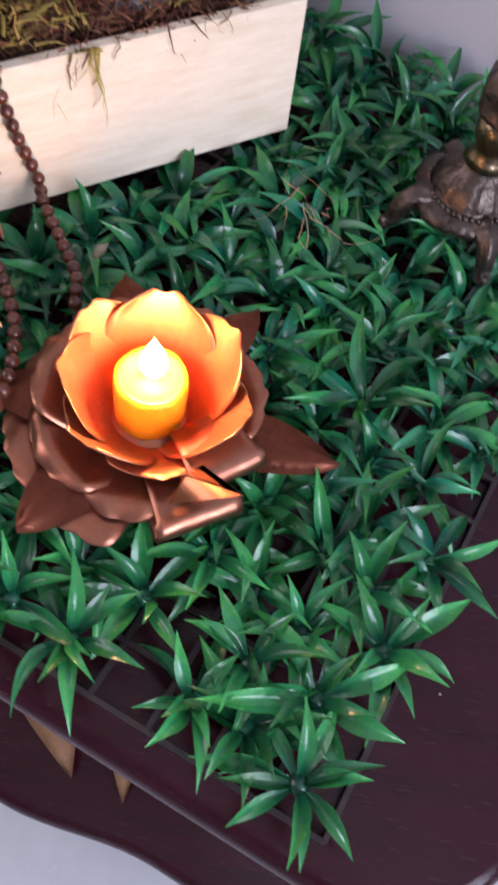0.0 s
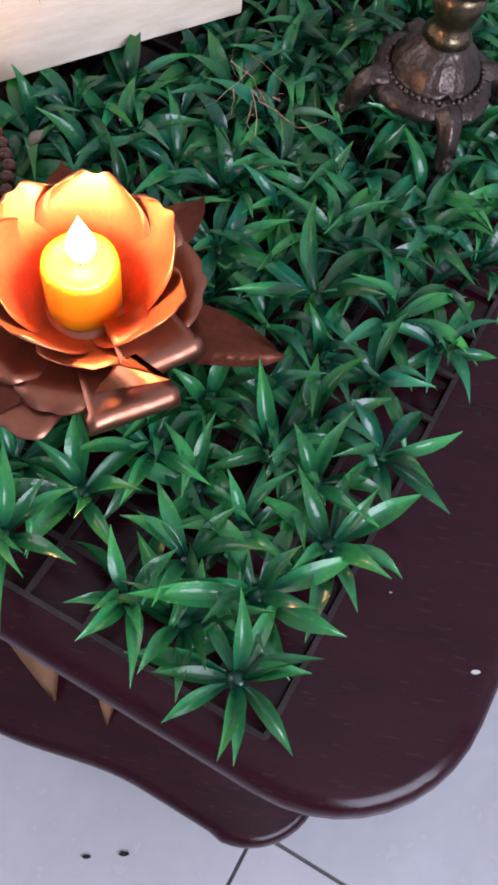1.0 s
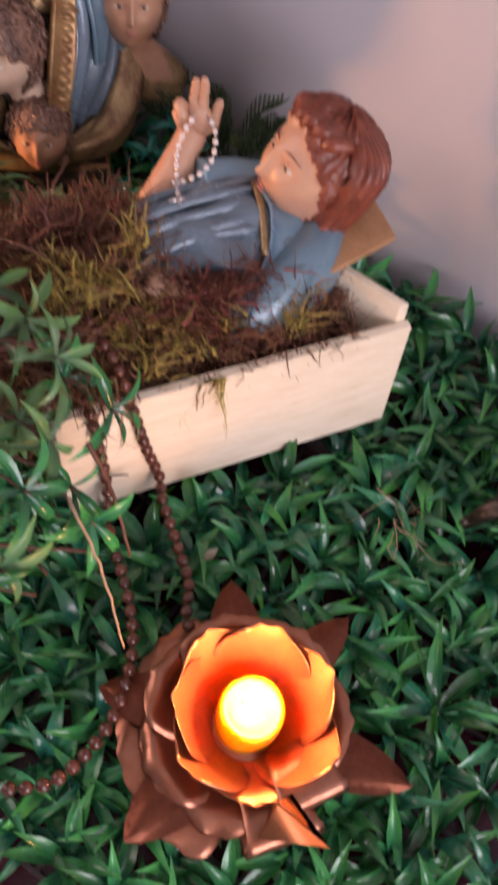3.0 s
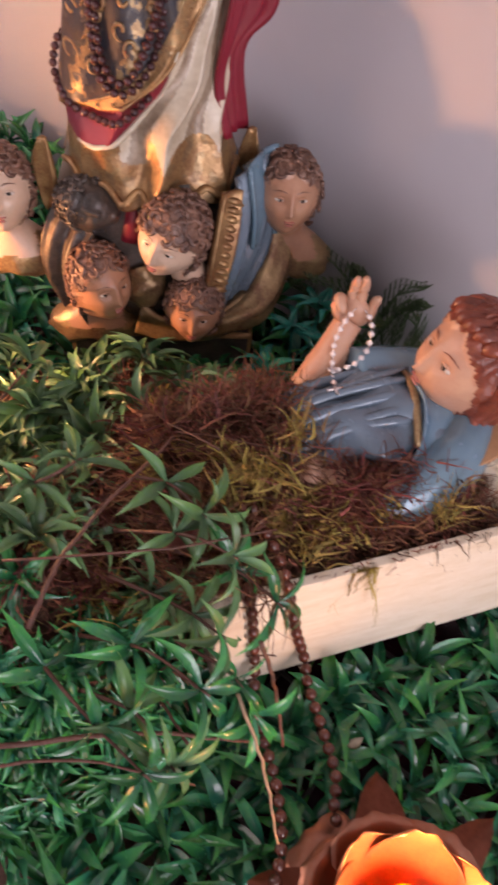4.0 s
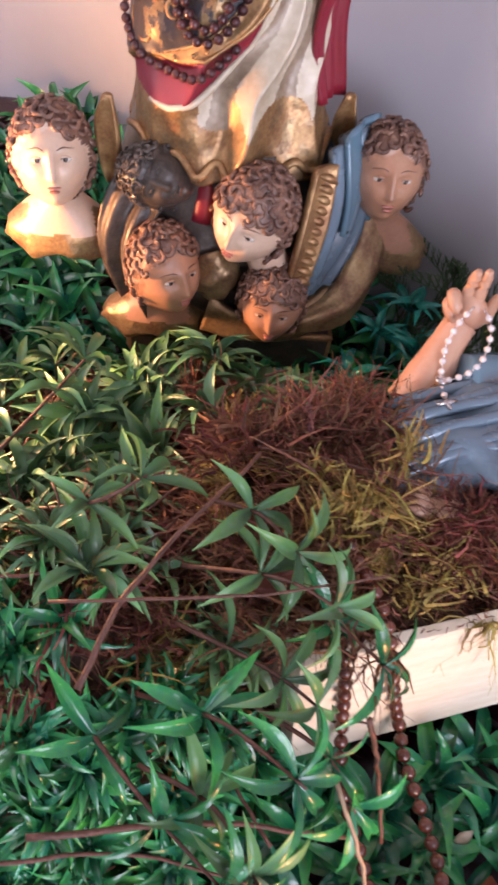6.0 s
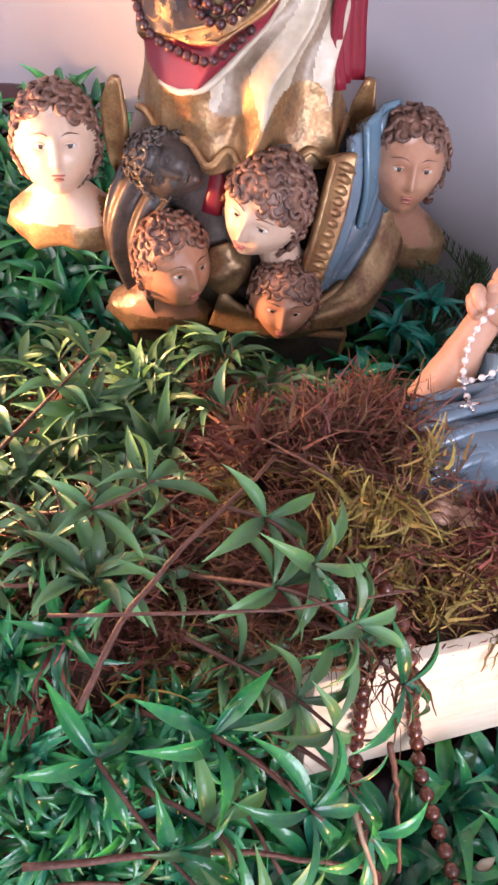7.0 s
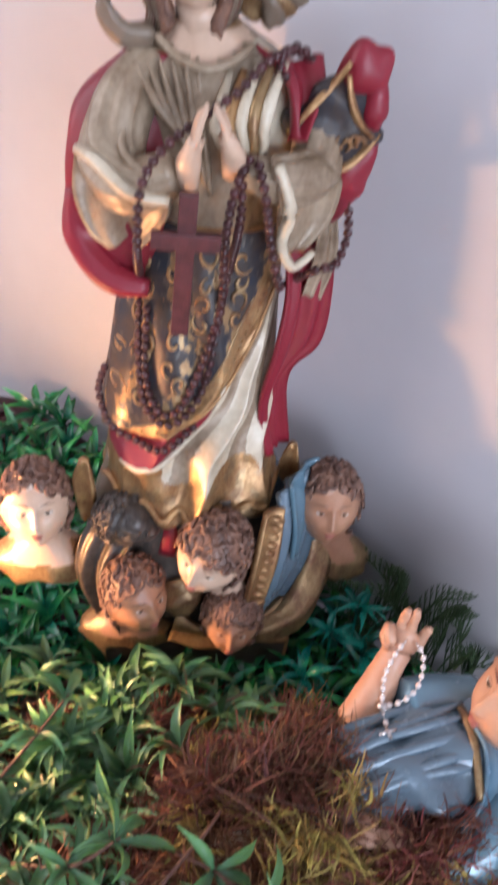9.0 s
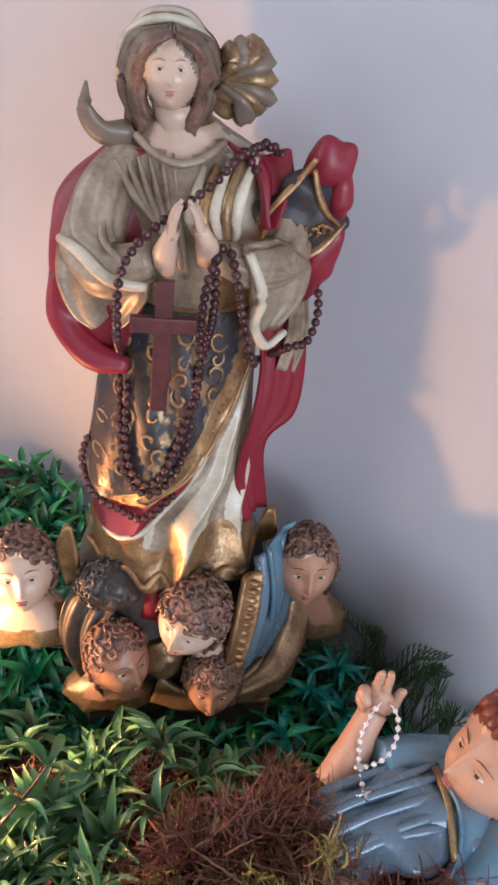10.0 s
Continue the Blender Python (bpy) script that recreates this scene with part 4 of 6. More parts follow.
rolled_petal(0.045, -0.031, 0.766, 40, 0.0215, 0.0075, 0.03)
rolled_petal(0.036, -0.053, 0.753, 34, 0.0235, 0.0075, 0.034)
for tip, w in (((0.184, 0.36, 0.747), 0.028), ((0.03, 0.284, 0.752), 0.03), ((0.045, 0.448, 0.758), 0.028), ((-0.012, 0.36, 0.754), 0.028), ((0.125, 0.45, 0.75), 0.024)):
    d = Vector(tip) - HOLDER
    bm = bmesh.new()
    out = Vector((d.x, d.y, 0)).normalized()
    side = Vector((-out.y, out.x, 0))
    rows = []
    ln = Vector((d.x, d.y, 0)).length
    for i in range(13):
        t = i / 12
        ww = w * (0.6 + 0.9 * t) * (1 - t) ** 0.75 + 0.0004
        rows.append([Vector((HX, HY, 0.749)) + out * (0.02 + (ln - 0.02) * t) + side * q * ww + Vector((0, 0, 0.005 * (1 - abs(q)) + (d.z - 0.749) * t + 0.004 * math.sin(3 * t))) for q in (-1, -0.5, 0, 0.5, 1)])
    grid_faces(bm, rows, False)
    bmesh.ops.solidify(bm, geom=bm.faces[:], thickness=0.0008)
    part("base_leaf", bm, M_COPPER_RED, hold, "pointed copper leaf")
bm = bmesh.new()
lathe(bm, HOLDER, [(0.03, 0.742), (0.034, 0.746), (0.024, 0.752), (0.022, 0.755)], 28)
part("cup", bm, M_COPPER, hold)

candle = thing("pillar_candle", HOLDER + Vector((0, 0, 0.756)), "small lit red wax candle melting in the holder", "candle")
bm = bmesh.new()
lathe(bm, HOLDER, [(0.0185, 0.756), (0.019, 0.758), (0.0192, 0.786), (0.0186, 0.789), (0.0165, 0.7895), (0.014, 0.787), (0.006, 0.786), (0.001, 0.7865)], 36, ripple=lambda a, z: 0.012 * math.sin(6.28 * a * 3 + z * 300) + 0.008 * math.sin(6.28 * a * 7))
part("wax", bm, M_WAX, candle)
bm = bmesh.new()
sweep(bm, smooth_path([HOLDER + Vector((0, 0, 0.785)), HOLDER + Vector((0.0005, 0.001, 0.791)), HOLDER + Vector((0.001, 0.002, 0.796))], 6), 0.0008, 7)
part("wick", bm, M_WICK, candle)
bm = bmesh.new()
lathe(bm, (HX + 0.0007, HY + 0.0015), [(0.0008, 0.79), (0.0052, 0.793), (0.0072, 0.798), (0.0064, 0.804), (0.0038, 0.811), (0.0012, 0.817), (0.0002, 0.82)], 16)
flame = part("flame", bm, M_FLAME, candle, "bright yellow flame")
flame.visible_shadow = False

far = FAR - HOLDER + Vector((0, 0, 0.026))
copy_thing(hold, Matrix.Translation(hold.location + far))
copy_thing(candle, Matrix.Translation(candle.location + far))

# ---- candlestick ----
CS = Vector((0.243, 0.566, 0))
stick = thing("candlestick", CS + Vector((0, 0, 0.735)), "ornate aged bronze candlestick on four scrolled feet", "candlestick")
bm = bmesh.new()
lathe(bm, CS, [(r * 0.8, z) for r, z in ((0.03, 0.752), (0.04, 0.757), (0.046, 0.763), (0.047, 0.767), (0.04, 0.77), (0.034, 0.772), (0.033, 0.776), (0.029, 0.783), (0.024, 0.788), (0.021, 0.79), (0.019, 0.792), (0.016, 0.796))], 64,
      ripple=lambda a, z: (0.1 * abs(math.sin(math.pi * a * 4)) ** 3 - 0.03 + 0.03 * math.sin(2 * math.pi * a * 28)) if z < 0.771 else 0.025 * math.sin(2 * math.pi * a * 20) * (0.772 < z < 0.789))
part("base", bm, M_BRONZE, stick)
bm = bmesh.new()
for k in range(44):
    a = 2 * math.pi * k / 44
    ball(bm, CS + Vector((math.cos(a) * 0.0292, math.sin(a) * 0.0292, 0.7725)), 0.0019, 0, 8, 6)
tagged(part("beading", bm, M_BRONZE, stick), kind="stuff")
for ang in (112, 22, 202, 292):
    a = radians(ang - 3)
    o = Vector((math.cos(a), math.sin(a), 0)) * 0.78
    bm = bmesh.new()
    sweep(bm, smooth_path([CS + o * 0.036 + Vector((0, 0, 0.766)), CS + o * 0.05 + Vector((0, 0, 0.766)), CS + o * 0.059 + Vector((0, 0, 0.757)), CS + o * 0.061 + Vector((0, 0, 0.749)), CS + o * 0.067 + Vector((0, 0, 0.744)), CS + o * 0.07 + Vector((0, 0, 0.749))], 20), taper(20, 0.009, 0.0068, 0.0054, 0.0046, 0.0044, 0.0022), 16, fold=0.16, folds=5)
    part("foot", bm, M_BRONZE, stick)
bm = bmesh.new()
lathe(bm, CS, [(0.015, 0.796), (0.012, 0.8), (0.0105, 0.804), (0.0105, 0.809), (0.013, 0.811), (0.0145, 0.816), (0.0145, 0.824), (0.0125, 0.828)], 28)
part("collar", bm, M_BRASS, stick, "worn brass collar")
bm = bmesh.new()
lathe(bm, CS, [(0.0125, 0.828), (0.018, 0.831), (0.019, 0.835), (0.017, 0.838), (0.02, 0.845), (0.019, 0.855), (0.014, 0.863), (0.009, 0.868), (0.008, 0.88), (0.012, 0.888), (0.013, 0.896), (0.008, 0.905), (0.007, 0.93), (0.012, 0.936), (0.02, 0.95), (0.022, 0.96)], 40, ripple=lambda a, z: 0.03 * math.sin(2 * math.pi * a * 18) if z < 0.84 else 0.04 * math.sin(2 * math.pi * a * 8))
part("stem", bm, M_BRONZE, stick)


# ---- figurines ----
def frame_of(forward, up):
    f = Vector(forward).normalized()
    u = (Vector(up) - f * Vector(up).dot(f)).normalized()
    x = f.cross(u).normalized()
    return Matrix((x, -f, u)).transposed()


def head(bm, c, half, turn, skin, hair, eye, white, lip, style="curls", back=1.0, brow=0.55, slope=0.0, shut=False):
    """A carved head: half is half its width. Face towards local -y, hair in relief over crown, sides and nape."""
    c = Vector(c)
    nu, nv = 84, 62

    def hairy_at(d):
        line = brow + 0.04 * math.cos(d.x * 9) + 0.05 * noise.noise(d * 6 + c * 9) - slope * abs(d.x) ** 1.3
        side = d.y > -0.2 - 0.1 * math.sin(d.z * 7 + 1) or d.z > line - 0.45 * max(0, abs(d.x) - 0.35)
        return side and not (d.z < -0.6 and d.y < 0.15)

    def skin_at(d):
        p = Vector((d.x * 0.9, d.y * (1.0 if d.y < 0 else back), d.z * 1.2))
        if d.y < 0.15:
            f = min(1.0, max(0.0, 0.15 - d.y) * 1.7)
            x, z = d.x, d.z
            p.x *= 1 - 0.34 * max(0, -z - 0.15) * f
            g = lambda u, w: math.exp(-(u / w) ** 2)
            bridge = g(x, 0.085) * (0.5 + 0.5 * math.tanh((0.34 - z) * 12)) * (0.5 + 0.5 * math.tanh((z + 0.27) * 16))
            nose = bridge * (0.08 + 0.14 * min(1, max(0, 0.34 - z) / 0.55)) + 0.06 * g(x, 0.16) * g(z + 0.22, 0.07)
            socket = g(abs(x) - 0.34, 0.17) * g(z - 0.11, 0.1)
            brows = g(abs(x) - 0.33, 0.24) * g(z - 0.3, 0.09)
            lips = g(x, 0.19) * (g(z + 0.41, 0.045) + 0.9 * g(z + 0.52, 0.05) - 0.9 * g(z + 0.465, 0.022))
            dent = g(x, 0.22) * g(z + 0.62, 0.05)
            chin = g(x, 0.25) * g(z + 0.77, 0.13)
            cheek = g(abs(x) - 0.45, 0.22) * g(z + 0.22, 0.22)
            p.y -= f * (nose - 0.1 * socket + 0.035 * brows + 0.055 * lips - 0.03 * dent + 0.085 * chin + 0.06 * cheek)
        return p

    rows, kinds = [], []
    for j in range(nv + 1):
        ph = math.pi * (j / nv) - math.pi / 2
        row = []
        for i in range(nu):
            th = 2 * math.pi * i / nu
            d = Vector((math.sin(th) * math.cos(ph), -math.cos(th) * math.cos(ph), math.sin(ph)))
            p = skin_at(d)
            hairy = hairy_at(d)
            if hairy:
                q = d * 3.4 + c * 7
                curl = 0.5 * noise.noise(q * 1.7) if style == "curls" else 0.55 * math.sin(17 * th + 6 * d.z + 3 * noise.noise(q))
                p = p * (1.08 + 0.09 * curl + 0.04 * noise.noise(q * 4))
            row.append(c + turn @ (p * half))
            kinds.append(hairy)
        rows.append(row)
    fs, vs = grid_faces(bm, rows, True, skin)
    for j in range(nv):
        for i in range(nu):
            a = j * nu + i
            if kinds[a] and kinds[a + nu]:
                fs[a].material_index = hair
    if style == "curls":
        r = random.Random(int(abs(c.x * 7919 + c.z * 104729) * 1000))
        for k in range(190):
            z = 1 - 2 * (k + 0.5) / 190
            a = k * 2.39996
            d = Vector((math.cos(a) * math.sqrt(1 - z * z), math.sin(a) * math.sqrt(1 - z * z), z))
            if not hairy_at(d) or d.z < -0.75:
                continue
            o = skin_at(d) * 1.07
            ex = d.cross(Vector((0.3, 0.2, 1))).normalized()
            ey = d.cross(ex)
            s, a0, rad = r.choice((-1, 1)), r.uniform(0, 6.28), r.uniform(0.13, 0.21)
            pts = []
            for n in range(11):
                u = n / 10
                w = a0 + s * 4.6 * u
                q = rad * (1.15 - 0.85 * u)
                pts.append(c + turn @ ((o + ex * math.cos(w) * q + ey * math.sin(w) * q + d * (0.1 * u - 0.5 * q * q)) * half))
            sweep(bm, pts, [half * v for v in taper(11, 0.02, 0.06, 0.066, 0.06, 0.03)], 7, hair)
    for s in (-1, 1):
        at = lambda x, y, z: c + turn @ (Vector((s * x, y, z)) * half)
        e = at(0.325, -0.815, 0.135)
        if not shut:
            ball(bm, e, (half * 0.15, half * 0.08, half * 0.075), white, 14, 8, turn)
            ball(bm, e + turn @ Vector((0, -half * 0.045, half * 0.004)), (half * 0.07, half * 0.045, half * 0.07), eye, 10, 8, turn)
        sweep(bm, smooth_path([at(0.17, -0.85, 0.125), at(0.25, -0.885, 0.19), at(0.36, -0.87, 0.2), at(0.49, -0.76, 0.125)], 9), [half * v for v in taper(9, 0.012, 0.036, 0.034, 0.012)], 7, skin)
        sweep(bm, smooth_path([at(0.19, -0.873, 0.135), at(0.26, -0.905, 0.17), at(0.36, -0.885, 0.175), at(0.48, -0.78, 0.12)], 9), half * 0.012, 5, eye)
        sweep(bm, smooth_path([at(0.2, -0.86, 0.09), at(0.31, -0.885, 0.06), at(0.45, -0.8, 0.1)], 7), half * 0.018, 6, skin)
        sweep(bm, smooth_path([at(0.14, -0.95, 0.36), at(0.3, -0.935, 0.43), at(0.54, -0.77, 0.36)], 8), [half * v for v in taper(8, 0.012, 0.017, 0.006)], 5, hair)
    for z, y, w, hgt in ((-0.5, -0.955, 0.17, 0.034), (-0.605, -0.93, 0.13, 0.042)):
        ball(bm, c + turn @ (Vector((0, y, z)) * half), (half * w, half * 0.05, half * hgt), lip, 12, 6, turn)


def loft(bm, zs, left, right, depth, mid, kind, segs=180, fold=0.04, folds=15, wave=0.0, relief=None):
    """Drapery round an upright axis from the outlines at each height; kind(x, y, z) gives the paint."""
    rows = []
    for n, z in enumerate(zs):
        t = n / (len(zs) - 1)
        l, r, dp, my = left(z), right(z), depth(z), mid(z)
        row = []
        for k in range(segs):
            a = 2 * math.pi * k / segs
            f = 1 + fold * (1 - 0.5 * t) * (math.sin(folds * a + 4 * t) + 0.6 * math.sin((folds * 1.7) * a - 3 * t)) + 0.02 * noise.noise(Vector((math.cos(a) * 3, math.sin(a) * 3, z * 40)))
            p = Vector(((l + r) / 2 + (r - l) / 2 * math.cos(a) * f, my + dp * math.sin(a) * f, z + wave * (1 - t) * math.sin(folds * 0.6 * a)))
            if relief:
                p += Vector((0.5 * math.cos(a), math.sin(a), 0)) * relief(p.x, p.y, z)
            row.append(p)
        rows.append(row)
    fs, vs = grid_faces(bm, rows, True)
    cap(bm, vs[0][::-1], 0)
    cap(bm, vs[-1], 0)
    for f in fs:
        f.material_index = kind(*f.calc_center_median())
    return fs


def sheet(bm, edge_a, edge_b, mi, bulge=0.0, ripple=0.0, waves=3.0, thick=0.002, n=22, m=14, edge=None, twist=0.0):
    """Draped cloth between two edge curves, with pleats along it, a thickness and, where edge is given, a painted hem."""
    a, b = smooth_path(edge_a, n), smooth_path(edge_b, n)
    rows = []
    for i in range(n):
        along = a[min(i + 1, n - 1)] + b[min(i + 1, n - 1)] - a[max(i - 1, 0)] - b[max(i - 1, 0)]
        nr = (b[i] - a[i]).cross(along).normalized()
        f = []
        for k in range(m + 1):
            q = k / m
            f.append(a[i].lerp(b[i], q) + nr * (bulge * math.sin(math.pi * q) + ripple * math.sin(2 * math.pi * waves * q + twist * i / n)))
        rows.append(f + [p - nr * thick for p in reversed(f)])
    fs, vs = grid_faces(bm, rows, True, mi)
    cap(bm, vs[0][::-1], mi)
    cap(bm, vs[-1], mi)
    if edge is not None:
        w = 2 * (m + 1)
        for i, f in enumerate(fs):
            if i % w in (m - 1, m, m + 1):
                f.material_index = edge


def curve(*stops):
    xs, ys = [s[0] for s in stops], [s[1] for s in stops]
    return lambda z: float(np.mean(np.interp([z - 0.012, z - 0.006, z, z + 0.006, z + 0.012], xs, ys)))


SM = [M_GOLD, M_CREAM, M_RED, M_NAVY, M_TAUPE, M_SKIN2, M_HAIR, M_EYE, M_WHITE, M_LIP, M_DARK, M_BLUE, M_SKIN, M_GOLD_DULL, M_SLATE, M_SLEEVE]
GOLD, CREAM, RED, NAVY, TAUPE, PALE, HAIR, EYE, WHITE, LIP, DARK, BLUE, SKIN, DULL, SLATE, SLEEVE = range(16)

SK_LEFT = curve((0.89, -0.078), (0.915, -0.075), (0.944, -0.079), (0.997, -0.072), (1.058, -0.062), (1.105, -0.05))
SK_RIGHT = curve((0.89, 0.066), (0.915, 0.06), (0.943, 0.053), (1.04, 0.047), (1.105, 0.044))
SK_DEPTH = curve((0.89, 0.073), (0.91, 0.068), (0.95, 0.058), (1.04, 0.046), (1.105, 0.037))
SK_MID = curve((0.89, 0.0), (1.105, 0.02))
BAND = curve((0.94, -0.09), (0.947, -0.06), (0.958, -0.034), (0.99, 0.004), (1.03, 0.022), (1.065, 0.036), (1.1, 0.045))

ZB = lambda x: float(np.interp(x, (-0.09, -0.06, -0.034, 0.004, 0.022), (0.94, 0.947, 0.958, 0.99, 1.03)))
RED_DEEP = lambda x: float(np.interp(x, (-0.08, -0.05, -0.02, 0.0, 0.012), (0.018, 0.024, 0.026, 0.02, 0.002)))


def skirt_relief(x, y, z):
    """Pleats of the skirt: rays that spread from the hip over the underskirt, upright folds in the overskirt, a ruffled hem."""
    d = 0.0
    if y < 0.03:
        r = math.hypot(x - 0.046, 1.06 - z)
        th = math.atan2(0.046 - x, 1.06 - z)
        under = min(1, max(0, (x - BAND(z)) / 0.008))
        d += under * 0.0085 * min(1, r / 0.11) * (1 - 1.7 * abs(math.sin(th * 10.5 + 0.9 * noise.noise(Vector((x * 25, z * 25, 0)))))) - 0.003 * under
        d += (1 - under) * 0.0026 * math.sin(x * 175 + 14 * z + 1.5 * math.sin(z * 30)) * min(1, (1.11 - z) / 0.08)
    else:
        d += 0.003 * math.sin(x * 160)
    if z < 0.93:
        d += 0.0055 * (0.93 - z) / 0.03 * math.sin(x * 150 + 1.2 * math.sin(x * 60) + 1)
    return d


def skirt_point(x, z, out=0.0):
    l, r, dp = SK_LEFT(z), SK_RIGHT(z), SK_DEPTH(z)
    q = max(-0.98, min(0.98, (x - (l + r) / 2) / ((r - l) / 2)))
    y = SK_MID(z) - dp * math.sqrt(1 - q * q)
    return Vector((x, y - skirt_relief(x, y, z) * math.sqrt(1 - q * q) - out, z))


def statue():
    bm = bmesh.new()
    V = Vector

    def paint(x, y, z):
        ruff = 0.006 * math.sin(x * 150 + 1) + 0.004 * noise.noise(V((x * 90, z * 60, 5)))
        if y > 0.03:
            return RED if x > -0.03 else NAVY
        b = BAND(z)
        if x > 0.05 + 0.03 * (z - 0.9) and z > 0.925:
            return RED
        pleat = abs(math.sin(math.atan2(0.046 - x, 1.06 - z) * 10.5 + 0.9 * noise.noise(V((x * 25, z * 25, 0)))))
        if z < 0.914 + ruff + (0.026 * pleat if x > -0.01 else 0.006):
            return GOLD if noise.noise(V((x * 120, z * 120, 1))) > -0.1 else DULL
        if x > b + 0.006:
            if ZB(x) - 0.002 > z > ZB(x) - RED_DEEP(x) and x < 0.012:
                return RED
            if x < -0.03:
                return GOLD
            # pleat creases turn taupe: their shade is put into the cream panel's colour
            return SLEEVE if pleat > 0.93 - 0.5 * max(0, 0.96 - z) / 0.05 * 0.4 else CREAM
        if x > b - 0.009 and z > 0.94:
            return GOLD if noise.noise(V((x * 300, z * 300, 1))) > -0.2 else DULL
        orn = noise.noise(V((x * 240, z * 130, 2))) + 0.5 * math.sin(x * 210 + 1.4 * math.sin(z * 60))
        return DULL if orn > 0.42 else DARK if orn > 0.12 else NAVY

    loft(bm, np.linspace(0.89, 1.105, 150), SK_LEFT, SK_RIGHT, SK_DEPTH, SK_MID, paint, 340, 0.012, 9, 0.006, skirt_relief)
    # raised gilt scrolls on the overskirt, and the studded border
    r = random.Random(11)
    for i in range(9):
        for j in range(5):
            z = 0.965 + 0.0155 * i + r.uniform(-0.004, 0.004)
            x = -0.066 + 0.02 * j + r.uniform(-0.004, 0.004)
            if x > BAND(z) - 0.014 or x < SK_LEFT(z) + 0.006:
                continue
            s, a0, rad = r.choice((-1, 1)), r.uniform(0, 6.28), r.uniform(0.004, 0.0075)
            pts = []
            for n in range(12):
                w, q = a0 + s * 5.2 * n / 11, rad * (1.15 - 0.8 * n / 11)
                pts.append(skirt_point(x + math.cos(w) * q, z + 1.25 * math.sin(w) * q, 0.0004))
            sweep(bm, pts, taper(12, 0.0006, 0.0015, 0.0016, 0.001), 6, DULL if (i + j) % 3 else GOLD)
    sweep(bm, [skirt_point(x, max(0.9, ZB(x) - RED_DEEP(x)), 0.0) for x in np.linspace(-0.06, 0.01, 26)], taper(26, 0.0018, 0.0026, 0.0012), 8, CREAM)
    sweep(bm, [skirt_point(BAND(z) - 0.0095, z, 0.0) for z in np.linspace(0.956, 1.06, 30)], 0.0011, 7, DULL)
    sweep(bm, [skirt_point(BAND(z) + 0.0065, z, 0.0) for z in np.linspace(0.953, 1.06, 30)], 0.0013, 7, GOLD)
    sweep(bm, [skirt_point(-0.074 + 0.136 * k / 60, 0.894 + 0.004 * math.sin(k * 0.55), 0.0) for k in range(61)], 0.0026, 9, GOLD, fold=0.15)
    for k in range(22):
        z = 0.955 + 0.11 * k / 21
        ball(bm, skirt_point(BAND(z) - 0.001, z, 0.0003), 0.0014, GOLD, 8, 5)
    # bodice and neck
    loft(bm, np.linspace(1.085, 1.215, 40), curve((1.085, -0.056), (1.15, -0.062), (1.185, -0.066), (1.203, -0.05), (1.215, -0.036)), curve((1.085, 0.046), (1.15, 0.05), (1.19, 0.05), (1.205, 0.024), (1.215, -0.008)), curve((1.085, 0.037), (1.18, 0.037), (1.215, 0.016)), curve((1.085, 0.022), (1.215, 0.034)),
         lambda x, y, z: PALE if z > 1.199 + 14 * (x + 0.019) ** 2 and y < 0.03 else SLEEVE if x < 0.012 or y > 0.03 else DULL if z < 1.14 else CREAM, 140, 0.03, 9)
    sweep(bm, smooth_path([V((-0.019, 0.033, 1.192)), V((-0.023, 0.026, 1.228))], 5), [0.021, 0.0165, 0.0145, 0.014, 0.0145], 20, PALE)
    for k in range(6):
        sweep(bm, smooth_path([V((-0.058 + 0.007 * k, 0.006, 1.196 + 0.0012 * k)), V((-0.046 + 0.006 * k, -0.006, 1.18 - 0.004 * k)), V((-0.03 + 0.004 * k, -0.0125, 1.162 - 0.007 * k))], 14), taper(14, 0.001, 0.0032, 0.0015), 10, SLEEVE, fold=0.06)
    sweep(bm, smooth_path([V((-0.046, 0.014, 1.209)), V((-0.034, 0.003, 1.202)), V((-0.019, -0.002, 1.1985)), V((-0.004, 0.002, 1.202)), V((0.008, 0.012, 1.209))], 18), 0.0026, 9, SLEEVE, fold=0.1)
    # mantle: back shell, fall at the side, billowing end
    loft(bm, np.linspace(1.05, 1.2, 44), curve((1.05, -0.066), (1.06, -0.084), (1.08, -0.096), (1.11, -0.101), (1.15, -0.099), (1.172, -0.094), (1.19, -0.07), (1.2, -0.055)), curve((1.05, -0.03), (1.2, -0.02)), curve((1.05, 0.02), (1.12, 0.03), (1.2, 0.018)), curve((1.05, 0.008), (1.14, 0.016), (1.2, 0.032)), lambda x, y, z: RED, 110, 0.022, 7)
    sweep(bm, smooth_path([V((-0.088, 0.008, 1.115)), V((-0.088, -0.004, 1.086)), V((-0.07, -0.018, 1.068)), V((-0.045, -0.026, 1.066))], 20), taper(20, 0.011, 0.0115, 0.011, 0.0105, 0.009, 0.005), 24, RED, fold=0.09, folds=3)
    sheet(bm, [V((0.04, -0.012, 1.1)), V((0.046, -0.018, 1.06)), V((0.044, -0.024, 1.02)), V((0.04, -0.026, 0.965)), V((0.05, -0.03, 0.925))], [V((0.072, 0.008, 1.11)), V((0.079, 0.004, 1.06)), V((0.077, 0.002, 1.014)), V((0.056, -0.002, 0.985)), V((0.064, -0.006, 0.92))], RED, 0.007, 0.0028, 2.4, 0.004, 34, 18, twist=1.5)
    sheet(bm, [V((0.06, 0.0, 1.125)), V((0.062, -0.006, 1.09)), V((0.058, -0.008, 1.056))], [V((0.072, 0.004, 1.12)), V((0.078, 0.0, 1.085)), V((0.072, -0.004, 1.052))], SLEEVE, 0.003, 0.002, 1.5)
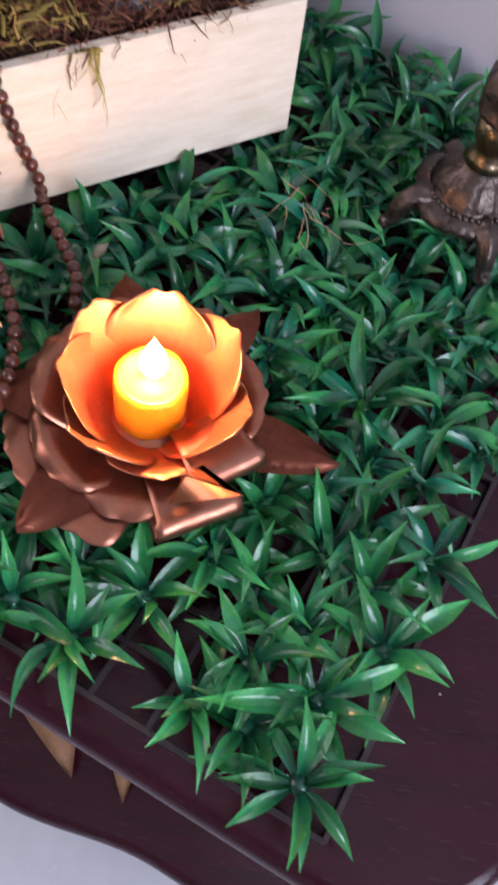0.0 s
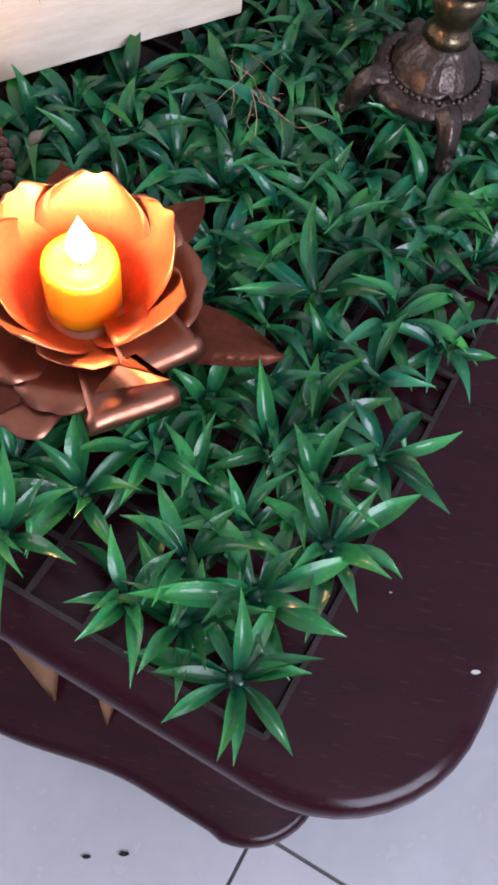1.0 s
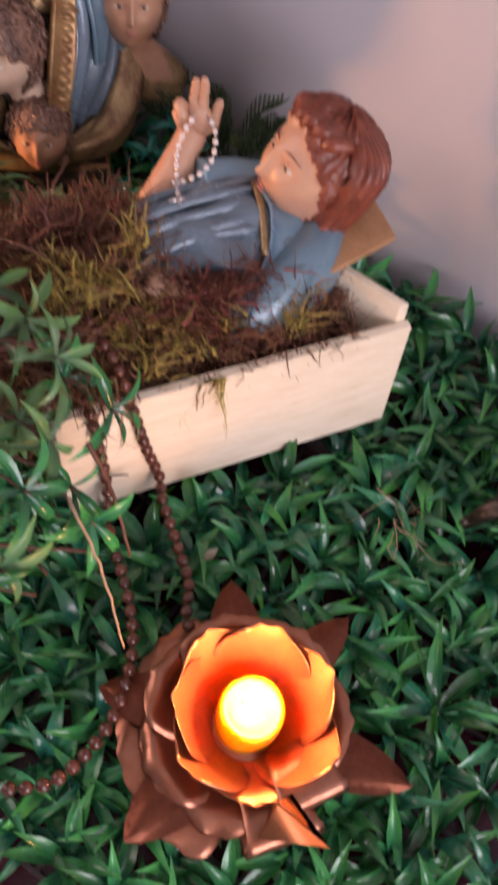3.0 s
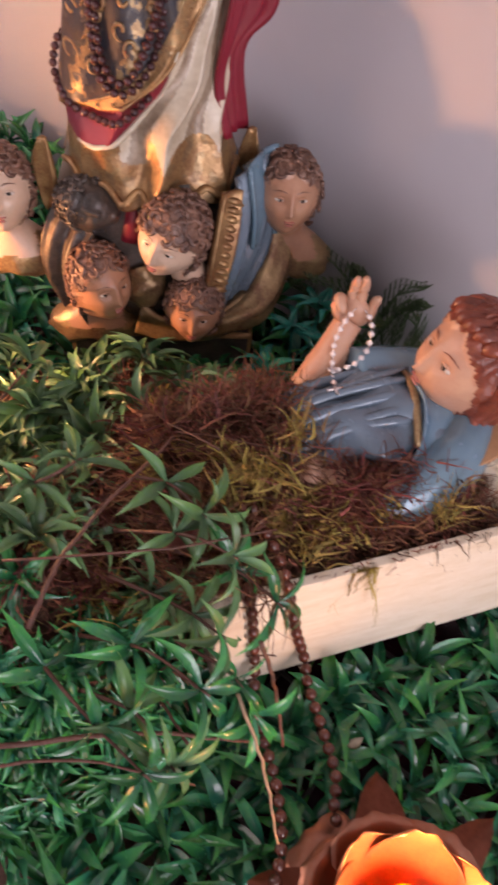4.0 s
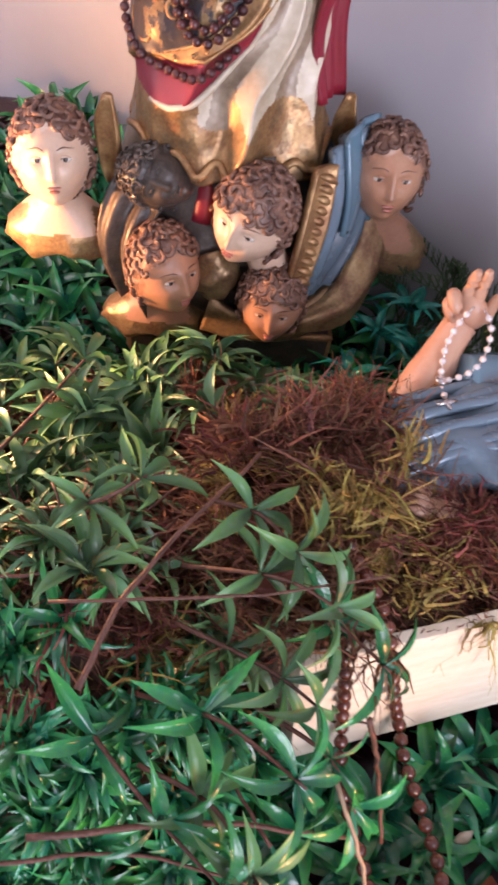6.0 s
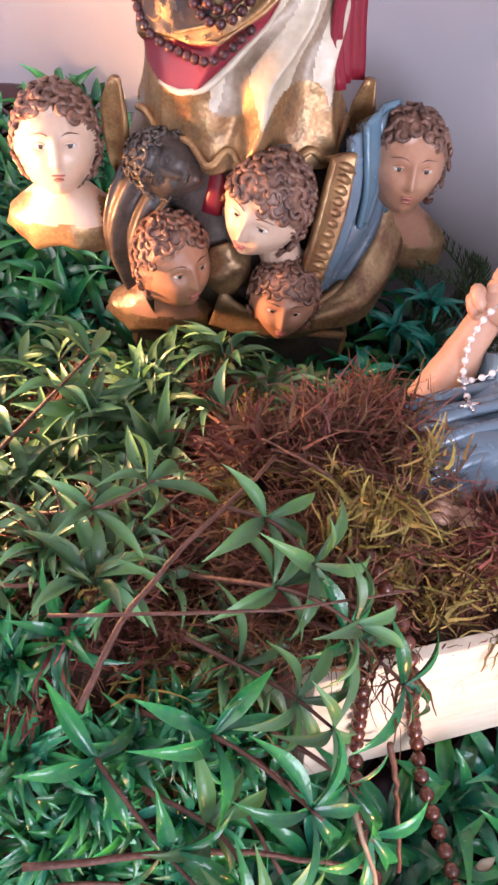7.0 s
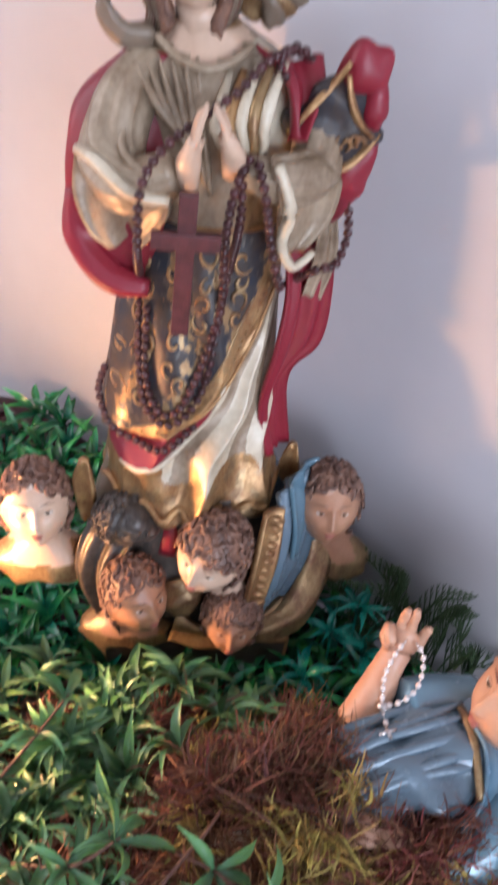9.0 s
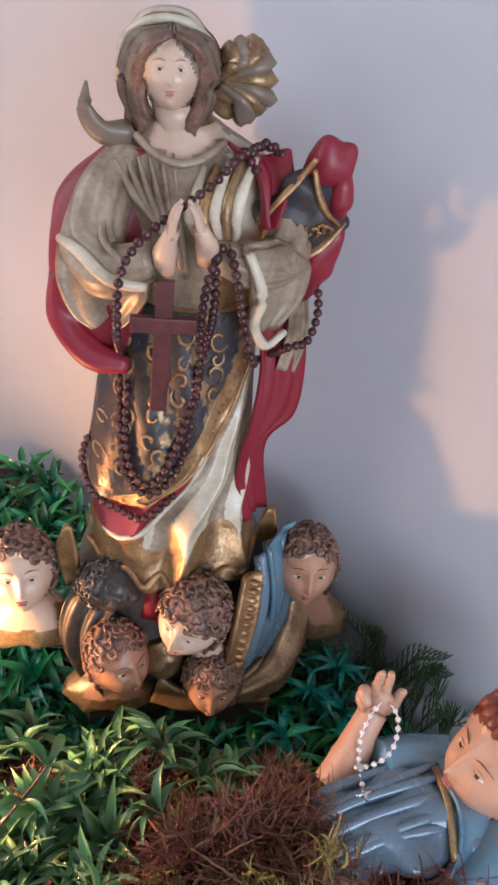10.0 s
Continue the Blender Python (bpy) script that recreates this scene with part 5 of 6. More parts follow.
    # billow: dark lining with gilt relief, red rolled edges
    ball(bm, (0.062, -0.002, 1.172), (0.026, 0.012, 0.026), NAVY, 40, 28, Matrix.Rotation(radians(24), 3, "Y"), 0.35, 70)
    ball(bm, (0.074, 0.002, 1.201), (0.0155, 0.011, 0.0215), RED, 40, 28, Matrix.Rotation(radians(16), 3, "Y"), 0.3, 70)
    ball(bm, (0.083, -0.002, 1.187), (0.008, 0.008, 0.017), RED, 30, 20, Matrix.Rotation(radians(-6), 3, "Y"), 0.3, 90)
    ball(bm, (0.076, 0.004, 1.135), (0.012, 0.009, 0.03), RED, 36, 26, Matrix.Rotation(radians(20), 3, "Y"), 0.35, 70)
    for edge in ([V((0.032, -0.014, 1.17)), V((0.044, -0.012, 1.186)), V((0.056, -0.008, 1.2)), V((0.062, -0.01, 1.212))], [V((0.062, -0.012, 1.206)), V((0.066, -0.014, 1.192)), V((0.073, -0.014, 1.18)), V((0.083, -0.012, 1.171))]):
        sweep(bm, smooth_path(edge, 16), taper(16, 0.0014, 0.0026, 0.0016), 8, GOLD, fold=0.2)
    sweep(bm, smooth_path([V((0.054, -0.012, 1.146)), V((0.068, -0.012, 1.15)), V((0.08, -0.008, 1.16)), V((0.088, -0.004, 1.17))], 16), taper(16, 0.002, 0.003, 0.002), 8, GOLD, fold=0.25)
    for k in range(7):
        a = 2.4 * k
        c = V((0.066 + 0.009 * math.cos(a), -0.0145, 1.168 + 0.009 * math.sin(a * 1.3)))
        sweep(bm, [c + V((0.0045 * math.cos(a + u * 0.6) * (1 - u / 10), -0.001, 0.0045 * math.sin(a + u * 0.6) * (1 - u / 10))) for u in range(8)], taper(8, 0.0006, 0.0014, 0.001), 6, GOLD)
    # shawl folds over the shoulder: red roll, cream and gilt pleats
    sheet(bm, [V((0.01, 0.012, 1.208)), V((0.028, -0.006, 1.198)), V((0.036, -0.022, 1.17))], [V((0.05, 0.016, 1.204)), V((0.05, 0.0, 1.19)), V((0.04, -0.018, 1.168))], RED, 0.007, 0.0025, 2, 0.004)
    for k in range(5):
        sweep(bm, smooth_path([V((0.028 - 0.008 * k, 0.004, 1.204 - 0.002 * k)), V((0.018 - 0.007 * k, -0.016, 1.184 - 0.003 * k)), V((0.018 - 0.005 * k, -0.02, 1.158))], 12), taper(12, 0.002, 0.0042, 0.003), 9, (CREAM, DULL, CREAM, GOLD, CREAM)[k], fold=0.12)
    # sleeves with open hanging cuffs
    sweep(bm, smooth_path([V((-0.048, 0.026, 1.192)), V((-0.064, 0.006, 1.172)), V((-0.07, -0.012, 1.146)), V((-0.058, -0.028, 1.138)), V((-0.032, -0.034, 1.15))], 40), taper(40, 0.014, 0.018, 0.019, 0.017, 0.0115), 52, SLEEVE, fold=0.06, folds=6)
    for k in range(5):
        sweep(bm, smooth_path([V((-0.056 - 0.002 * k, 0.0, 1.184 - 0.007 * k)), V((-0.064 + 0.002 * k, -0.024, 1.16 - 0.004 * k)), V((-0.048 + 0.002 * k, -0.044, 1.15 - 0.003 * k))], 12), taper(12, 0.001, 0.003, 0.002), 8, SLEEVE)
    sheet(bm, [V((-0.09, -0.008, 1.15)), V((-0.092, -0.014, 1.124)), V((-0.083, -0.018, 1.1)), V((-0.07, -0.02, 1.09))], [V((-0.034, -0.04, 1.14)), V((-0.036, -0.042, 1.126)), V((-0.042, -0.036, 1.112)), V((-0.05, -0.03, 1.1))], SLEEVE, 0.014, 0.003, 2.2, 0.004, 26, 26, twist=2)
    sweep(bm, smooth_path([V((-0.09, -0.012, 1.15)), V((-0.078, -0.034, 1.154)), V((-0.058, -0.046, 1.142)), V((-0.036, -0.046, 1.138))], 18), taper(18, 0.003, 0.0045, 0.003), 10, CREAM, fold=0.1)
    sweep(bm, smooth_path([V((0.04, 0.026, 1.192)), V((0.05, 0.002, 1.17)), V((0.05, -0.016, 1.15)), V((0.03, -0.03, 1.148)), V((0.006, -0.034, 1.156))], 36), taper(36, 0.011, 0.014, 0.016, 0.014, 0.009), 48, SLEEVE, fold=0.06, folds=6)
    sheet(bm, [V((0.02, -0.042, 1.164)), V((0.026, -0.044, 1.144)), V((0.03, -0.04, 1.116)), V((0.042, -0.034, 1.096))], [V((0.054, -0.03, 1.164)), V((0.066, -0.016, 1.144)), V((0.064, -0.016, 1.118)), V((0.05, -0.022, 1.098))], SLEEVE, 0.012, 0.003, 1.6, 0.004, 26, 22, twist=-1.5)
    sweep(bm, smooth_path([V((0.024, -0.048, 1.166)), V((0.034, -0.052, 1.142)), V((0.032, -0.048, 1.118)), V((0.042, -0.042, 1.098)), V((0.056, -0.03, 1.102))], 20), taper(20, 0.003, 0.004, 0.003, 0.0025), 10, CREAM, fold=0.1)
    # joined palms, each with its fingers
    for s, x0, z0 in ((-1, -0.025, 1.143), (1, 0.0, 1.152)):
        tip = V((-0.0163 + s * 0.0018, -0.05, 1.1975))
        base = V((x0, -0.034, z0))
        sweep(bm, smooth_path([base, base.lerp(tip, 0.35) + V((s * 0.0035, -0.004, 0)), base.lerp(tip, 0.62) + V((s * 0.002, -0.003, 0))], 12), taper(12, 0.0062, 0.0076, 0.0055), 14, PALE, flat=0.8)
        for k in range(4):
            a = base.lerp(tip, 0.55) + V((s * 0.0024, -0.0065 + 0.0036 * k, 0.001 * k))
            sweep(bm, smooth_path([a, a.lerp(tip, 0.55) + V((s * 0.001, -0.001 + 0.0015 * k, 0)), tip + V((s * 0.0004, 0.0025 * k - 0.002, -0.002 * abs(k - 1)))], 8), taper(8, 0.0026, 0.0023, 0.0012), 8, PALE)
    # head, hair and veil
    turn = frame_of((-0.06, -1, 0.16), (-0.05, 0, 1))
    hc = V((-0.0265, 0.016, 1.2476))
    head(bm, hc, 0.0186, turn, PALE, TAUPE, EYE, WHITE, LIP, "waves", 1.1, 0.78, 0.75)
    for s in (-1, 1):
        for k in range(7):
            w, y = 0.0015 * k, 0.0042 * k
            sweep(bm, smooth_path([hc + V((s * 0.001, -0.011 + y, 0.0225 - 0.0004 * k)), hc + V((s * (0.013 + w * 0.6), -0.01 + y, 0.016)), hc + V((s * (0.0185 + w), -0.004 + y, 0.0)), hc + V((s * (0.0175 + w * 1.2), -0.002 + y, -0.018)), hc + V((s * (0.014 + w), 0.0 + y, -0.03)), hc + V((s * (0.017 + w), 0.002 + y, -0.04))], 22), taper(22, 0.002, 0.0036, 0.005, 0.0038, 0.005, 0.0015), 12, TAUPE if k % 3 else HAIR, fold=0.22, folds=4)
    sheet(bm, [hc + V((-0.03, 0.02, -0.016)), hc + V((-0.027, 0.016, 0.01)), hc + V((-0.012, 0.006, 0.0235)), hc + V((0.008, 0.006, 0.0235)), hc + V((0.022, 0.014, 0.012))], [hc + V((-0.024, 0.044, -0.02)), hc + V((-0.022, 0.04, 0.01)), hc + V((-0.01, 0.032, 0.022)), hc + V((0.008, 0.032, 0.022)), hc + V((0.02, 0.04, 0.01))], CREAM, 0.003, 0.001, 1.5, 0.004, 26, 12)
    ball(bm, hc + V((-0.002, 0.018, 0.002)), (0.0275, 0.02, 0.024), TAUPE, 36, 24, None, 0.14, 70)
    # the veil blown out behind the head
    fc = V((0.016, 0.034, 1.24))
    ball(bm, fc, (0.015, 0.008, 0.024), DULL, 40, 28, Matrix.Rotation(radians(14), 3, "Y"), 0.45, 90)
    for k in range(8):
        a = radians(-80 + 30 * k)
        q = 0.8 + 0.25 * noise.noise(V((k * 1.7, 3.1, 0)))
        o = V((math.cos(a) * 0.017, -0.003, math.sin(a) * 0.026)) * q
        sweep(bm, smooth_path([fc - V((0.012, 0.004, 0)) + o * 0.1, fc + o * 0.55 + V((0, -0.007, 0.002)), fc + o + V((0.002, -0.002, 0)), fc + o * 0.9 + V((-0.002, 0.008, 0))], 18), taper(18, 0.003, 0.006, 0.007, 0.004), 14, DULL if k % 2 else TAUPE, fold=0.14, folds=3)
    sweep(bm, smooth_path([V((-0.05, 0.022, 1.206)), V((-0.066, 0.018, 1.208)), V((-0.076, 0.018, 1.22)), V((-0.076, 0.02, 1.236))], 14), taper(14, 0.008, 0.0065, 0.005, 0.0008), 16, TAUPE, fold=0.2, folds=3)
    # cloud of winged heads
    loft(bm, np.linspace(0.762, 0.9, 40), curve((0.762, -0.068), (0.79, -0.082), (0.83, -0.088), (0.87, -0.08), (0.9, -0.07)), curve((0.762, 0.075), (0.79, 0.085), (0.83, 0.088), (0.87, 0.078), (0.9, 0.06)), curve((0.762, 0.06), (0.8, 0.078), (0.86, 0.066), (0.9, 0.055)), curve((0.762, -0.012), (0.9, 0.0)), lambda x, y, z: TAUPE if x < -0.05 else DARK if x < 0.05 else SLATE, 130, 0.035, 7)

    def bust(c, half, b, skin):
        """Shoulders cut off below by a gilt cloth with a scalloped edge."""
        c, b = V(c), V(b)
        rows = []
        n, m = 26, 56
        for i in range(n):
            t = i / (n - 1)
            k = c.lerp(b, min(1, 0.35 + 0.75 * t)) + V((0, 0.006, -half * 0.25 - half * 0.55 * t))
            rx = half * float(np.interp(t, [0, 0.2, 0.4, 0.6, 0.8, 0.92, 1], [0.5, 0.54, 1.0, 1.42, 1.5, 1.3, 0.75]))
            ry = half * float(np.interp(t, [0, 0.2, 0.4, 0.6, 0.8, 0.92, 1], [0.5, 0.52, 0.66, 0.82, 0.92, 0.85, 0.5]))
            row = []
            for j in range(m):
                a = 2 * math.pi * j / m
                f = 1 + (0.07 * math.sin(9 * a + 2 * t) + 0.04 * math.sin(17 * a)) * max(0, t - 0.55) * 2
                row.append(k + V((rx * math.cos(a) * f, ry * math.sin(a) * f, -half * 0.16 * max(0, t - 0.5) * 2 * math.sin(5 * a))))
            rows.append(row)
        fs, vs = grid_faces(bm, rows, True, skin, flip=True)
        cap(bm, vs[-1], DULL)
        for i, f in enumerate(fs):
            t, a = (i // m) / (n - 1), 2 * math.pi * (i % m) / m
            if t > 0.56 - 0.22 * abs(math.cos(a)) ** 2 + 0.05 * math.sin(5 * a) or (math.sin(a) > 0.2 and t > 0.4):
                f.material_index = DULL if t < 0.9 else DARK

    for c, half, fwd, up, b, skin in (((0.1035, -0.034, 0.881), 0.0275, (-0.02, -1, 0.28), (0, 0, 1), (0.113, -0.034, 0.824), SKIN),
                                      ((-0.1235, -0.044, 0.88), 0.0275, (0.12, -1, 0.36), (-0.04, 0, 1), (-0.119, -0.046, 0.828), PALE),
                                      ((-0.0455, -0.084, 0.823), 0.0262, (0.52, -0.8, 0.24), (-0.05, 0, 1), (-0.052, -0.08, 0.786), SKIN)):
        head(bm, c, half, frame_of(fwd, up), skin, HAIR, EYE, WHITE, LIP, "curls", 1.0, 0.66, 0.2)
        bust(c, half, b, skin)
    head(bm, (0.01, -0.084, 0.874), 0.0278, frame_of((-0.5, -0.84, 0.06), (0.14, -0.1, 1)), PALE, HAIR, EYE, WHITE, LIP, "curls", 1.1, 0.46)
    sweep(bm, smooth_path([V((0.012, -0.075, 0.866)), V((0.024, -0.084, 0.84)), V((0.034, -0.082, 0.824))], 10), taper(10, 0.015, 0.014, 0.016), 18, PALE)
    head(bm, (0.03, -0.098, 0.812), 0.0238, frame_of((-0.08, -1, 0.12), (0, 0, 1)), SKIN, HAIR, EYE, WHITE, LIP, "curls", 1.1, 0.5)
    # head in shadow: its shade is put into dark paint over face and hair
    head(bm, (-0.053, -0.058, 0.88), 0.021, frame_of((0.1, -1, 0.45), (-1, 0.1, 0.25)), DARK, DARK, DARK, DARK, DARK, "curls", 1.0, 0.5, 0.0, True)
    sheet(bm, [V((-0.012, -0.088, 0.806)), V((0.01, -0.096, 0.796)), V((0.05, -0.094, 0.798)), V((0.08, -0.07, 0.806))], [V((-0.018, -0.09, 0.772)), V((0.012, -0.094, 0.766)), V((0.05, -0.09, 0.768)), V((0.082, -0.066, 0.774))], DULL, 0.006, 0.002, 1.5, 0.005, 26, 16, twist=6)
    ball(bm, (-0.01, -0.082, 0.818), (0.016, 0.014, 0.02), DULL, 24, 14, None, 0.4, 90)
    # crescent horns
    for s, x, y in ((-1, -0.086, -0.04), (1, 0.0725, -0.014)):
        sheet(bm, [V((x - 0.005, y, 0.925)), V((x - 0.008, y + 0.003, 0.905)), V((x - 0.005, y + 0.002, 0.88)), V((x - 0.001, y, 0.862))], [V((x + 0.002, y, 0.926)), V((x + 0.0075, y - 0.004, 0.9)), V((x + 0.008, y - 0.004, 0.876)), V((x + 0.003, y, 0.863))], GOLD, 0.003, 0, 1, 0.005, 18, 8)
    # wing of gilt feathers, and the sweep of slate and blue cloth beside it
    sheet(bm, [V((0.046, -0.07, 0.905)), V((0.04, -0.09, 0.87)), V((0.036, -0.1, 0.832))], [V((0.06, -0.062, 0.905)), V((0.058, -0.078, 0.868)), V((0.05, -0.092, 0.828))], GOLD, 0.003, 0.0, 1, 0.006)
    for k in range(11):
        z = 0.9 - 0.0066 * k
        x, y = 0.06 - 0.0009 * k, -0.066 - 0.0026 * k
        sweep(bm, smooth_path([V((x - 0.011, y - 0.006, z + 0.002)), V((x - 0.002, y - 0.006, z)), V((x + 0.004, y, z - 0.008))], 8), taper(8, 0.001, 0.0032, 0.0012), 7, GOLD)
    sheet(bm, [V((0.058, -0.06, 0.91)), V((0.062, -0.076, 0.875)), V((0.056, -0.09, 0.84)), V((0.05, -0.09, 0.806))], [V((0.085, -0.026, 0.912)), V((0.092, -0.04, 0.876)), V((0.09, -0.052, 0.84)), V((0.07, -0.07, 0.798))], SLATE, 0.008, 0.0035, 2.2, 0.004, 28, 26, twist=2.5)
    sheet(bm, [V((0.066, -0.052, 0.916)), V((0.074, -0.064, 0.88)), V((0.076, -0.068, 0.85))], [V((0.09, -0.018, 0.916)), V((0.097, -0.03, 0.88)), V((0.094, -0.04, 0.846))], BLUE, 0.006, 0.0022, 1.5, 0.004, 22, 18, twist=1.5)
    sheet(bm, [V((-0.072, -0.04, 0.89)), V((-0.09, -0.056, 0.85)), V((-0.09, -0.064, 0.815)), V((-0.072, -0.072, 0.776))], [V((-0.046, -0.062, 0.866)), V((-0.06, -0.078, 0.84)), V((-0.062, -0.086, 0.81)), V((-0.046, -0.088, 0.772))], DARK, 0.006, 0.003, 2.5, 0.005, 26, 26, twist=2)
    sweep(bm, smooth_path([V((-0.022, -0.046, 0.888)), V((-0.02, -0.056, 0.872)), V((-0.022, -0.064, 0.852))], 8), 0.009, 14, RED, fold=0.06)
    sweep(bm, smooth_path([V((0.1, -0.02, 0.85)), V((0.096, -0.05, 0.812)), V((0.08, -0.078, 0.792)), V((0.05, -0.096, 0.79))], 18), taper(18, 0.014, 0.017, 0.014, 0.007), 20, DULL, fold=0.12, folds=5)
    sweep(bm, smooth_path([V((0.1, -0.01, 0.82)), V((0.088, -0.05, 0.785)), V((0.05, -0.08, 0.772))], 14), taper(14, 0.016, 0.018, 0.01), 18, DARK, fold=0.12, folds=5)
    # plinth
    slab(bm, [V((-0.072, -0.085, TOP + 0.004)), V((0.085, -0.085, TOP + 0.004)), V((0.085, 0.06, TOP + 0.004)), V((-0.072, 0.06, TOP + 0.004))], (0, 0, 0.062), DARK, 0.004)
    bm.transform(pose(STATUE.x, STATUE.y, 0, 0, 0, 23))
    ob = part("religious_statue", bm, SM, None, at=(STATUE.x, STATUE.y, TOP))
    tagged(ob, "painted statue in crimson, navy, gold and cream robes on winged heads", "statue")


statue()


def infant():
    bm = bmesh.new()
    V = Vector
    f = frame_of((-0.76, -0.5, 0.3), (0.42, 0.28, 0.86))
    hc = V((0.021, 0.703, 0.881))
    head(bm, hc, 0.0365, f, 0, 1, 3, 4, 5, "waves", 1.12, 0.68, 0.25)
    # combed locks falling from the crown over the ears, with small curls at the nape
    for k in range(15):
        a = radians(-105 + 15 * k)
        side = V((0.92 * math.sin(a), 0.25 + 0.62 * math.cos(a), 0))
        pts = [hc + f @ (V((0.08 * math.sin(a), 0.1, 1.26)) * 0.0365), hc + f @ ((side * 1.05 + V((0, 0, 0.75))) * 0.0365), hc + f @ ((side * 1.06 + V((0, 0, 0.0))) * 0.0365), hc + f @ ((side * 1.0 + V((0, 0.02, -0.62))) * 0.0365)]
        sweep(bm, smooth_path(pts, 18), taper(18, 0.003, 0.0065, 0.0075, 0.0055), 12, 1, fold=0.16, folds=4)
        c = pts[-1]
        sweep(bm, [c + f @ V((0.0055 * math.cos(0.75 * u), -0.002, 0.0055 * math.sin(0.75 * u) - 0.002)) for u in range(8)], taper(8, 0.003, 0.004, 0.003), 8, 1)
    for k in range(6):
        c = hc + f @ (V((-0.62 + 0.25 * k, -0.72 + 0.3 * abs(k - 2.5) / 2.5, 0.86 + 0.08 * math.sin(k))) * 0.0365)
        sweep(bm, smooth_path([c + f @ V((0, 0.012, 0.006)), c + f @ V((0.003, -0.001, 0.003)), c + f @ V((0.007, -0.003, -0.005))], 9), taper(9, 0.005, 0.0062, 0.002), 9, 1, fold=0.15)
    sweep(bm, smooth_path([V((0.016, 0.705, 0.868)), V((0.004, 0.69, 0.845))], 6), [0.021, 0.019, 0.019, 0.02, 0.022, 0.026], 20, 0)
    # trunk under the tunic, then cape, collar and folds
    sweep(bm, smooth_path([V((0.026, 0.708, 0.838)), V((-0.002, 0.684, 0.84)), V((-0.042, 0.655, 0.838)), V((-0.08, 0.626, 0.83)), V((-0.115, 0.596, 0.812))], 44), taper(44, 0.028, 0.039, 0.039, 0.033, 0.019), 120, 6, flat=0.6, fold=0.11, folds=3, spin=27.0)
    for k in range(6):
        off = -0.028 + 0.0112 * k
        bend = 0.006 * math.sin(k * 2.1)
        pts = []
        for c, w in ((V((-0.008, 0.688, 0.8625)), 1.0), (V((-0.034, 0.667, 0.8615)), 0.9), (V((-0.062, 0.645, 0.858)), 0.85), (V((-0.09, 0.622, 0.848)), 0.9)):
            o = off * w + bend * (1 - w) * 4
            pts.append(c + V((0.61, -0.79, 0)) * o - V((0, 0, 0.023 * (1 - math.sqrt(1 - (o / 0.039) ** 2)))))
        sweep(bm, smooth_path(pts, 18), taper(18, 0.0012, 0.0042, 0.0035, 0.0048, 0.002), 12, 6)
    sweep(bm, smooth_path([V((-0.024, 0.71, 0.85)), V((-0.016, 0.69, 0.864)), V((-0.006, 0.668, 0.866)), V((0.006, 0.64, 0.852))], 16), 0.0028, 10, 7, flat=0.5, fold=0.1)
    sheet(bm, [V((-0.012, 0.682, 0.868)), V((0.0, 0.664, 0.868)), V((0.006, 0.64, 0.852)), V((-0.004, 0.61, 0.832)), V((-0.022, 0.594, 0.826))], [V((0.036, 0.698, 0.858)), V((0.044, 0.678, 0.852)), V((0.038, 0.648, 0.838)), V((0.022, 0.614, 0.82)), V((-0.004, 0.59, 0.812))], 2, 0.007, 0.0018, 1.5, 0.004, 34, 22, edge=2, twist=2)
    sweep(bm, smooth_path([V((0.036, 0.69, 0.842)), V((0.032, 0.655, 0.836)), V((0.012, 0.622, 0.826)), V((-0.012, 0.602, 0.82))], 22), taper(22, 0.022, 0.024, 0.021, 0.016), 30, 2, fold=0.03, folds=4)
    sweep(bm, smooth_path([V((-0.01, 0.694, 0.868)), V((0.004, 0.678, 0.87)), V((0.024, 0.682, 0.862)), V((0.034, 0.696, 0.852))], 16), 0.0014, 8, 7)
    # lowered palm half buried in the moss
    sweep(bm, smooth_path([V((-0.012, 0.606, 0.824)), V((-0.035, 0.601, 0.834))], 6), taper(6, 0.013, 0.011), 14, 0)
    ball(bm, (-0.042, 0.6, 0.838), (0.014, 0.011, 0.0085), 0, 18, 12, None, 0.08, 60)
    for k in range(4):
        a = V((-0.05, 0.606 - 0.0048 * k, 0.842))
        sweep(bm, smooth_path([a, a + V((-0.009, -0.002, 0.003)), a + V((-0.016, -0.004, -0.003))], 8), taper(8, 0.0034, 0.0032, 0.0022), 9, 0)
    # raised forearm with two fingers up
    sweep(bm, smooth_path([V((-0.008, 0.716, 0.838)), V((-0.036, 0.706, 0.842)), V((-0.058, 0.69, 0.848))], 16), taper(16, 0.022, 0.021, 0.0185), 28, 2, fold=0.04, folds=4)
    sweep(bm, smooth_path([V((-0.085, 0.672, 0.832)), V((-0.077, 0.69, 0.845)), V((-0.073, 0.708, 0.861)), V((-0.07, 0.718, 0.87))], 16), taper(16, 0.013, 0.0145, 0.011, 0.0105), 20, 0)
    palm = V((-0.0685, 0.722, 0.877))
    ball(bm, palm, (0.0125, 0.0075, 0.0135), 0, 22, 14, Matrix.Rotation(radians(-10), 3, "Y"))
    for dx, dz, ln, lean in ((-0.0045, 0.009, 0.022, 0.001), (0.0022, 0.01, 0.0235, 0.0), (0.0105, 0.002, 0.017, 0.004)):
        a = palm + V((dx, 0.001, dz))
        sweep(bm, smooth_path([a - V((0, 0, 0.005)), a + V((lean * 0.5, 0.002, ln * 0.55)), a + V((lean, 0.0, ln))], 10), taper(10, 0.0042, 0.0039, 0.0037, 0.0022), 10, 0)
